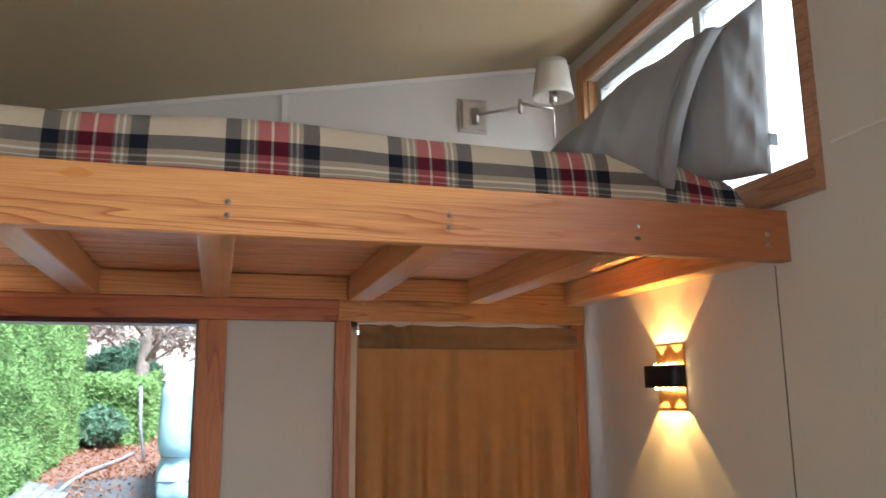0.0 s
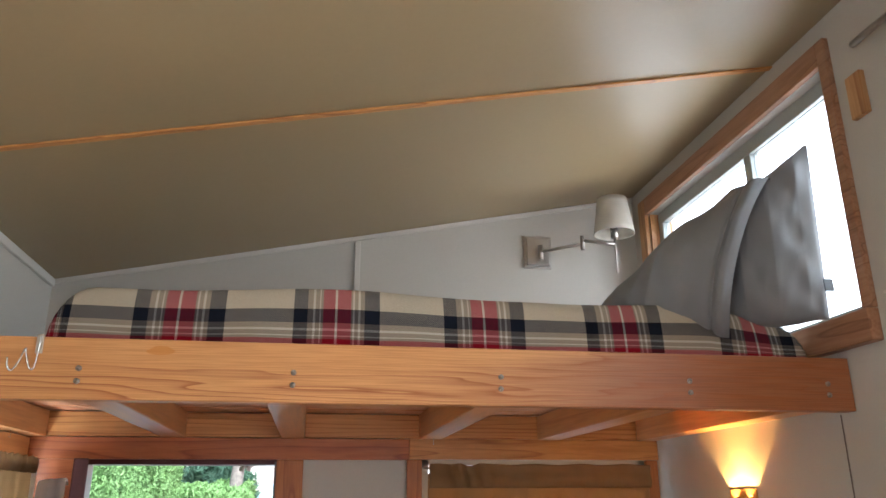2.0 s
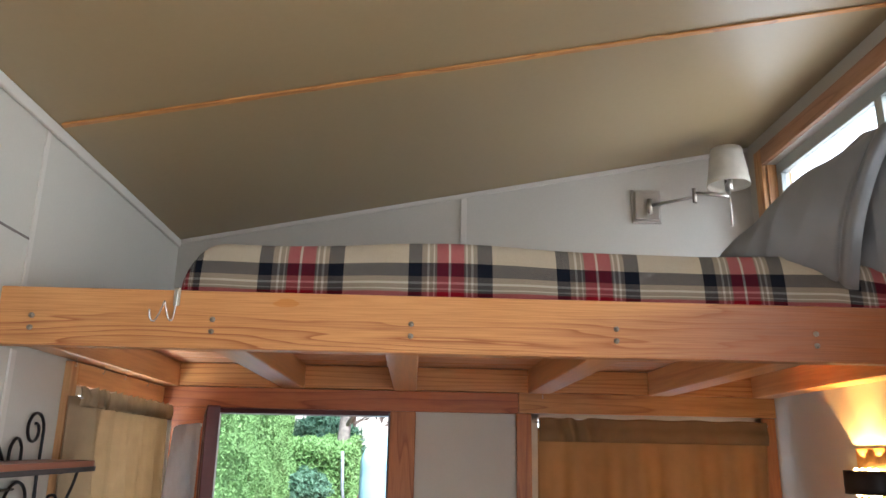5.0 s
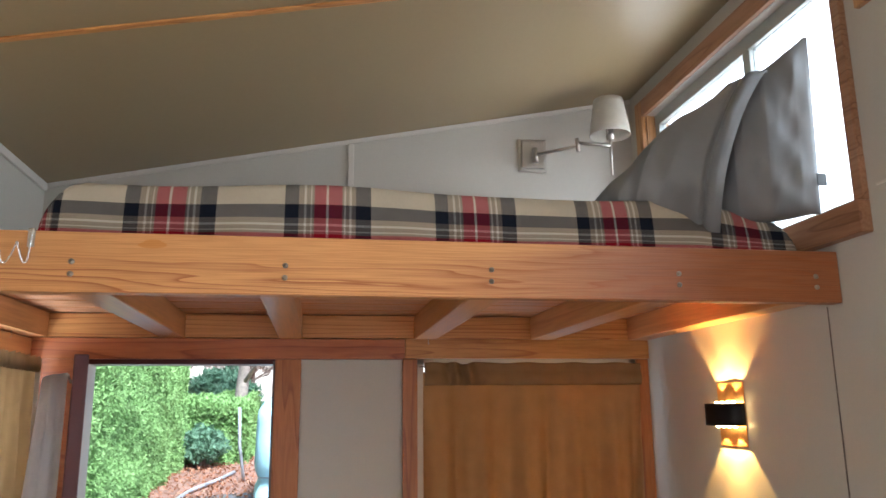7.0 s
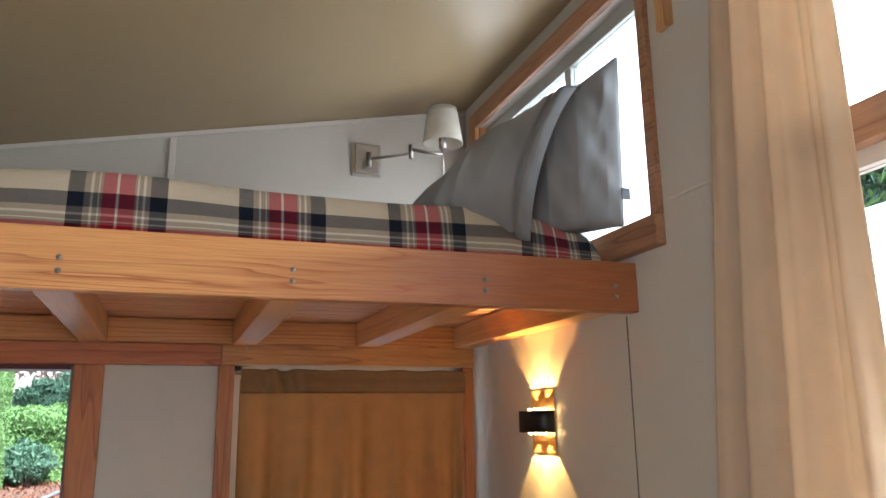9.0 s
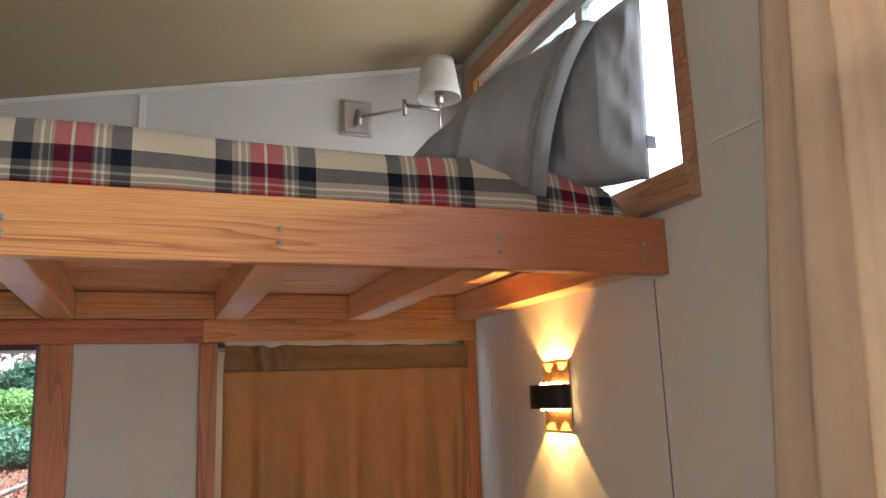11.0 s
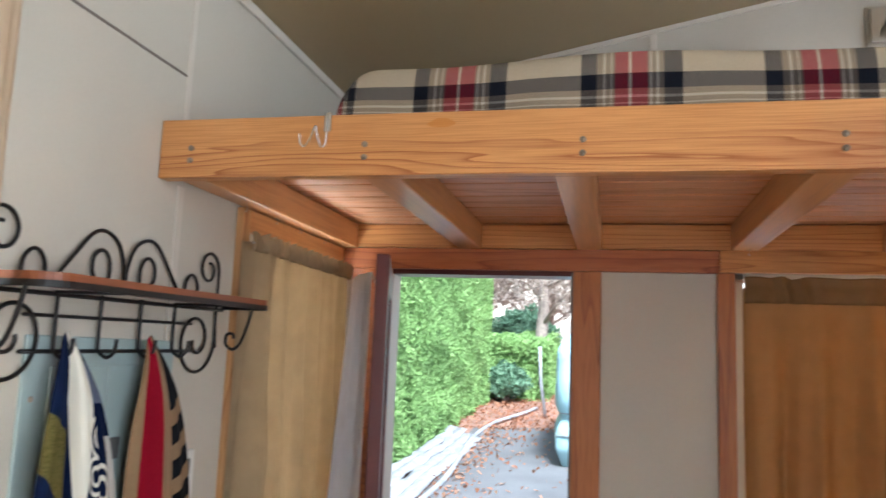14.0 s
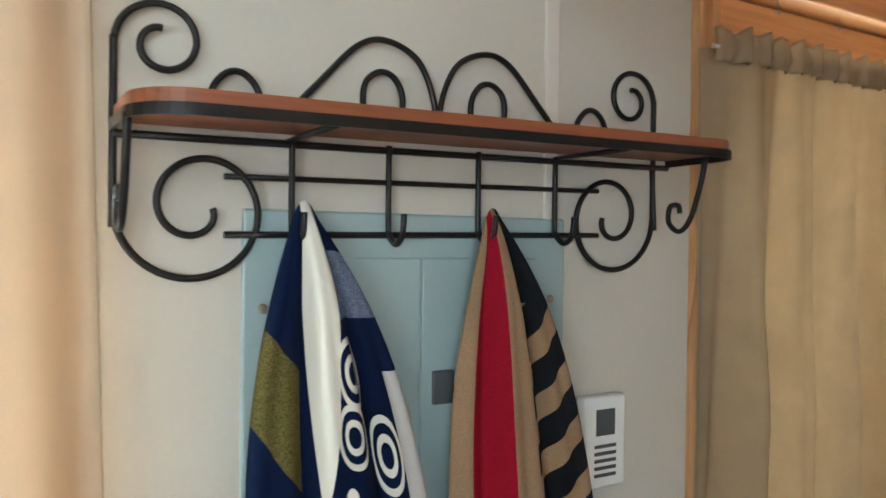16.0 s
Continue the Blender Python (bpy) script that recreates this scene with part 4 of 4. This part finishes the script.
def drape(name, at_y, material, label, seed, wide):
    """A throw hung from one point, fanning out into soft folds."""
    def shape(u, v):
        d = 0.78 * v ** 1.3
        half = 0.013 + wide * (1 - math.exp(-(d / 0.20) ** 1.25)) + 0.02 * d
        q = 2 * u - 1
        bul = 0.012 + 0.055 * (1 - math.exp(-d / 0.10)) * math.sqrt(max(0.0, 1 - q * q * 0.96))
        fold = 0.013 * math.sin(2 * math.pi * 2.3 * u + seed) * min(1, d / 0.12) + 0.006 * math.sin(2 * math.pi * 5.1 * u + 2 * seed) * min(1, d / 0.2)
        z = 1.622 - d - 0.02 * (q * q) * math.exp(-d / 0.05)
        y = at_y + 0.115 * d + q * half
        return L + 0.03 + bul + fold, y, z
    t = thing(name, (L + 0.06, at_y, 1.62), label, "blanket", group="throws on the coat rack")
    bm = grid(bmesh.new(), 60, 70, shape, lambda u, v: (u, 0.78 * v ** 1.3))
    thick(part("cloth", bm, material, t), 0.004)


drape("throw_blanket", 1.362, throw_a, "navy wool throw with white, olive and denim shapes", 0.6, 0.106)
drape("throw_blanket", 1.628, throw_b, "camel, red and black striped wool throw hung on a hook", 2.1, 0.108)

# ---- panel box and thermostat ----
pb = thing("breaker_panel", (L, 1.54, 1.3), "pale blue-grey enamelled breaker panel on the wall", "electrical panel")
part("cover", boxed(L, L + 0.008, 1.300, 1.782, 0.86, 1.613, bevel=0.003), panel_blue, pb)
part("panel_door", boxed(L + 0.008, L + 0.0125, 1.365, 1.535, 0.95, 1.555, bevel=0.002), panel_blue, pb)
part("panel_door", boxed(L + 0.008, L + 0.0125, 1.538, 1.725, 0.95, 1.555, bevel=0.002), panel_blue, pb)
part("latch", boxed(L + 0.0125, L + 0.02, 1.553, 1.585, 1.36, 1.405, bevel=0.002), dark_plastic, pb, "dark grey plastic latch")
for yy, zz in ((1.324, 1.495), (1.324, 1.265), (1.755, 1.495), (1.755, 1.0), (1.324, 1.0)):
    part("screw", tube(bmesh.new(), [(L + 0.006, yy, zz), (L + 0.0105, yy, zz), (L + 0.012, yy, zz)], [0.006, 0.006, 0.003], 10), steel, pb)
th = thing("thermostat", (L, 1.855, 1.28), "small white wall thermostat with a dark display", "thermostat")
part("case", boxed(L, L + 0.02, 1.815, 1.898, 1.205, 1.345, bevel=0.004), white_plastic, th)
part("display", boxed(L + 0.02, L + 0.0215, 1.838, 1.875, 1.285, 1.325), dark_plastic, th, "dark grey display")
for k in range(5):
    part("button", boxed(L + 0.02, L + 0.0215, 1.835, 1.878, 1.222 + 0.011 * k, 1.227 + 0.011 * k), dark_plastic, th)


solid("wall_heater", boxed(0.07, 0.27, B - 0.02, B, 0.55, 0.90, bevel=0.005), white_plastic, "white enamelled plate low on the end wall", "heater")


# ---- outdoors ----
def ground_z(x, y):
    up = min(max(y - 3.0, 0.0), 22.0)
    return -0.5 + 0.06 * up


xs = sorted({-400, -120, -40, -15, -8, *[round(-5 + 0.5 * k, 2) for k in range(21)], 8, 15, 40, 120, 400})
ys = sorted({-400, -120, -40, -10, 0, 3, *[3 + 0.5 * k for k in range(46)], 40, 80, 200, 500})
bm = bmesh.new()
rows = [[bm.verts.new((x, y, ground_z(x, y) + 0.02 * noise.noise((x * 0.8, y * 0.8, 3)))) for x in xs] for y in ys]
for ra, rb in zip(rows, rows[1:]):
    for k in range(len(xs) - 1):
        bm.faces.new((ra[k], ra[k + 1], rb[k + 1], rb[k])).smooth = True
solid("ground", bm, litter, "brown leaf-littered ground", "ground", "structure")
bm = bmesh.new()
grid(bm, 12, 40, lambda u, v: (-2.35 + 6.3 * u + 0.25 * math.sin(3 * v + 1) * (1 - u), 3.2 + 11.6 * v + 0.5 * math.sin(5 * u), ground_z(0, 3.2 + 11.6 * v + 0.5 * math.sin(5 * u)) + 0.035))
solid("road", bm, asphalt, "dark wet asphalt driveway", "driveway", "structure")


def scatter(count, seed, place, size, stretch=1.6):
    """Many small leaves, each a bent pair of triangles."""
    rnd = random.Random(seed)
    vs, fs = [], []
    for _ in range(count):
        c, nrm = place(rnd)
        a = Vector((rnd.gauss(0, 1), rnd.gauss(0, 1), rnd.gauss(0, 1) + 0.6)).normalized()
        nrm = (Vector(nrm) + 0.7 * Vector((rnd.gauss(0, 1), rnd.gauss(0, 1), rnd.gauss(0, 1)))).normalized()
        b = nrm.cross(a).normalized()
        s = size * rnd.uniform(0.6, 1.4)
        c = Vector(c)
        k = len(vs)
        vs += [c - a * s * stretch, c + b * s * 0.5 + nrm * s * 0.2, c + a * s * stretch, c - b * s * 0.5 + nrm * s * 0.2]
        fs += [(k, k + 1, k + 2), (k, k + 2, k + 3)]
    return vs, fs


def leaf_mesh(name, material, parent, *args, **kw):
    vs, fs = scatter(*args, **kw)
    me = bpy.data.meshes.new(name)
    me.from_pydata([tuple(q) for q in vs], [], fs)
    me.materials.append(material)
    ob = new(name, me)
    ob.parent = parent
    ob.matrix_parent_inverse = Matrix.Translation(-parent.location)
    return tagged(ob, kind="stuff")


def hedge(name, x0, x1, y0, y1, h, label, material, count, seed, size, lumps=0.12):
    t = thing(name, ((x0 + x1) / 2, (y0 + y1) / 2, ground_z(0, (y0 + y1) / 2)), label, "hedge")

    def off(a, b):
        return lumps * (noise.noise((a * 1.1, b * 1.3, seed)) + 0.5 * noise.noise((a * 3.1, b * 2.7, seed + 9)))
    # Filler box added behind the leaves, its dark colour standing for inner shade.
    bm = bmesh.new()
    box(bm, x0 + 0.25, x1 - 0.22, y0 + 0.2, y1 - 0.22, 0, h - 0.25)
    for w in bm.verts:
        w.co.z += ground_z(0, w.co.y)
    part("core", bm, hedge_shade_fill, t)

    def place(r):
        k = r.random()
        z = h * r.random()
        if k < 0.55:
            y = r.uniform(y0, y1)
            return (x1 + off(y, z) - abs(r.gauss(0, 0.08)) - 0.25 * max(0, z - h + 0.4), y, ground_z(0, y) + z), (1, -0.2, 0.3)
        if k < 0.85:
            x = r.uniform(x0, x1)
            yy, sgn = (y0, -1) if r.random() < 0.6 else (y1, 1)
            return (x, yy - sgn * off(x, z) * -1 + sgn * -abs(r.gauss(0, 0.08)), ground_z(0, yy) + z), (0, sgn, 0.3)
        x, y = r.uniform(x0, x1), r.uniform(y0, y1)
        return (x, y, ground_z(0, y) + h + off(x * 2, y)), (0, 0, 1)
    leaf_mesh("foliage", material, t, count, seed, place, size)
    return t


hedge("hedge", -4.6, -2.95, 5.0, 19.3, 3.35, "tall clipped bright green conifer hedge along the driveway", hedge_leaf, 170000, 3, 0.027)
hedge("low_hedge", -3.6, -1.55, 19.8, 23.5, 1.5, "rounded low green hedge at the drive's end", hedge_leaf, 26000, 5, 0.05, 0.25)


def bush(name, at, rx, rz, label, material, count, seed, size):
    t = thing(name, at, label, "shrub")
    stems = bmesh.new()
    rnd = random.Random(seed)
    for _ in range(7):
        e = Vector((rnd.gauss(0, rx * 0.5), rnd.gauss(0, rx * 0.5), rz * rnd.uniform(0.9, 1.6)))
        tube(stems, [Vector(at), Vector(at) + e * 0.5 + Vector((0.1, 0, 0)), Vector(at) + e], [0.04, 0.025, 0.008], 6)
    tagged(part("branching", stems, bark, t), kind="stuff")

    def place(r):
        d = Vector((r.gauss(0, 1), r.gauss(0, 1), r.gauss(0, 1))).normalized()
        k = (0.75 + 0.35 * noise.noise(d * 2.2 + Vector((seed, 0, 0)))) * r.uniform(0.6, 1.0)
        return (at[0] + d.x * rx * k, at[1] + d.y * rx * k, at[2] + rz + d.z * rz * k), d
    leaf_mesh("foliage", material, t, count, seed, place, size)


bush("shrub", (-2.9, 26.0, ground_z(0, 26)), 1.5, 1.35, "dark blue-green evergreen shrub behind the hedge", shrub_leaf, 9000, 8, 0.09)
bush("shrub", (-2.55, 19.2, ground_z(0, 19.2)), 0.75, 0.55, "small dark green shrub by the hedge", shrub_leaf, 3000, 12, 0.05)


def tree(name, at, height, r0, label, seed, leaf, count, size, spread=2.2, leaning=0.0):
    t = thing(name, at, label, "tree")
    rnd = random.Random(seed)
    bm = bmesh.new()
    base = Vector(at)
    trunk = [base + Vector((leaning * k / 6 + 0.06 * math.sin(k * 1.7 + seed), 0.05 * math.cos(k + seed), height * k / 6)) for k in range(7)]
    tube(bm, trunk, [r0 * (1 - 0.8 * k / 6) for k in range(7)], 10)
    part("trunk", bm, bark, t)
    limbs, tips = bmesh.new(), []
    for k in range(18):
        s = rnd.uniform(0.25, 0.95)
        p0 = base + Vector((leaning * s, 0, height * s))
        a = rnd.uniform(0, 6.28)
        d = Vector((math.cos(a), math.sin(a), rnd.uniform(0.2, 0.9))) * spread * rnd.uniform(0.5, 1.0) * (1.15 - 0.6 * s)
        p1 = p0 + d
        tube(limbs, [p0, p0 + d * 0.5 + Vector((0, 0, 0.15)), p1], [r0 * 0.35 * (1.1 - s), r0 * 0.2, 0.01], 6)
        tips += [p0 + d * 0.6, p1]
        for _ in range(6):
            q = p0 + d * rnd.uniform(0.4, 1.0)
            e = q + Vector((rnd.gauss(0, 0.5), rnd.gauss(0, 0.5), rnd.uniform(0, 0.7)))
            tube(limbs, [q, e], [0.014, 0.004], 4)
            tips.append(e)
    tagged(part("branching", limbs, bark, t), kind="stuff")

    def place(r):
        c = r.choice(tips)
        d = Vector((r.gauss(0, 0.35), r.gauss(0, 0.35), r.gauss(0, 0.3)))
        return c + d, d
    leaf_mesh("crown", leaf, t, count, seed, place, size)


tree("tree", (-2.0, 22.5, ground_z(0, 22.5)), 7.0, 0.22, "grey-barked bare tree beyond the driveway", 4, twig_leaf, 3500, 0.05)
for k, (x, y) in enumerate(((-5.0, 30), (-2.6, 33), (0.5, 31), (-7.5, 34), (3.5, 34))):
    tree("tree", (x, y, ground_z(0, y)), 8.5, 0.2, "leafless grey-brown woodland tree", 30 + k, twig_leaf, 5000, 0.10, 3.2)
tree("tree", (9.5, 4.5, -0.5), 7.5, 0.2, "leafy green tree outside the side window", 61, hedge_leaf, 16000, 0.07, 2.6)
tree("tree", (11.5, 8.5, -0.5), 8.5, 0.2, "leafy green tree outside the side window", 67, shrub_leaf, 12000, 0.07, 2.4)

bm = bmesh.new()
grid(bm, 60, 8, lambda u, v: (-110 + 220 * u, 62 + 8 * math.sin(3 * u), ground_z(0, 62) - 1 + (11 + 3 * noise.noise((u * 14, 0, 0)) + 1.5 * noise.noise((u * 60, 3, 0))) * v))
solid("backdrop", bm, far_wood, "hazy grey-brown woods far behind", "backdrop", "structure")


def tarp_shape(u, v):
    a = math.pi * 2 * u
    top = 2.15
    k = min(1.0, v / 0.78)
    prof = 1.0 if v < 0.72 else max(0.0, math.cos((v - 0.72) / 0.28 * math.pi / 2)) ** 0.5
    prof *= 1 - 0.06 * math.exp(-((v - 0.32) / 0.05) ** 2) - 0.10 * max(0, 0.12 - v) / 0.12
    sq = 1 / max(abs(math.cos(a)), abs(math.sin(a))) ** 0.72
    wr = 1 + 0.012 * math.sin(23 * a + 6 * v) + 0.02 * noise.noise((3 * math.cos(a), 3 * math.sin(a), v * 5))
    x, y = 1.15 * math.cos(a) * sq * prof * wr, 2.2 * math.sin(a) * sq * prof * wr
    return 0.30 + x, 13.5 + y, ground_z(0, 12.6) - 0.05 + top * min(1.0, v / 0.95)


tv = thing("covered_trailer", (0.42, 13.5, ground_z(0, 13.5)), "trailer wrapped in a creased pale blue tarp on the drive", "trailer")
bm = grid(bmesh.new(), 96, 36, tarp_shape)
bmesh.ops.remove_doubles(bm, verts=bm.verts, dist=0.001)
part("tarp", bm, tarp, tv)
for z in (0.75, 0.45):
    pts = [(tarp_shape(k / 48, z / 2.15)[0], tarp_shape(k / 48, z / 2.15)[1], tarp_shape(k / 48, z / 2.15)[2]) for k in range(49)]
    part("strap", tube(bmesh.new(), pts, 0.012, 6), sheet, tv)

pts = [(-2.2 + 0.12 * math.sin(0.8 * y) + (0.5 * max(0, y - 15.5) / 3), y, ground_z(0, y) + 0.06) for y in np.linspace(6.5, 18, 40)]
solid("drain_hose", tube(bmesh.new(), pts, 0.04, 8), sheet, "white plastic drain hose lying along the drive", "hose")
for k in range(4):
    def strip(u, v, k=k):
        y = 6.2 + 8.4 * v - 0.4 * k
        return -2.99 + 0.20 * k + 0.215 * u + 0.04 * math.sin(1.1 * y) + 0.05 * noise.noise((k * 3.0, y * 0.9, 5)), y, ground_z(0, y) + 0.05 + 0.012 * (k % 2) + 0.06 * noise.noise((u * 2 + 5 * k, y * 2.3, 2)) + 0.03 * math.sin(math.pi * u)
    thick(solid("plastic_strip", grid(bmesh.new(), 6, 50, strip), sheet, "crumpled white plastic edging strip by the hedge", "plastic sheet", group="strips along the hedge"), 0.01)


solid("leaning_pole", tube(bmesh.new(), [(-1.36, 17.0, ground_z(0, 17) - 0.05), (-1.49, 17.02, 1.1), (-1.52, 17.03, 1.86)], 0.035, 8), sheet, "thin pale pole leaning by the driveway", "pole")
fallen = thing("fallen_leaves", (-1, 12, 0), "scattered fallen brown leaves on drive and soil", "leaves", kind="stuff")


def fallen_place(r):
    if r.random() < 0.22:
        x, y = r.uniform(-2.4, 1.5), r.uniform(4, 15)
        if r.random() < 0.6:
            x = -2.25 + abs(r.gauss(0, 0.35))
    else:
        x, y = r.uniform(-3, 1), r.uniform(14.6, 24)
    return (x, y, ground_z(0, y) + 0.05 + 0.01 * r.random()), (0, 0, 3)


leaf_mesh("leaf_litter", dry_leaf, fallen, 6000, 44, fallen_place, 0.042, stretch=0.9)
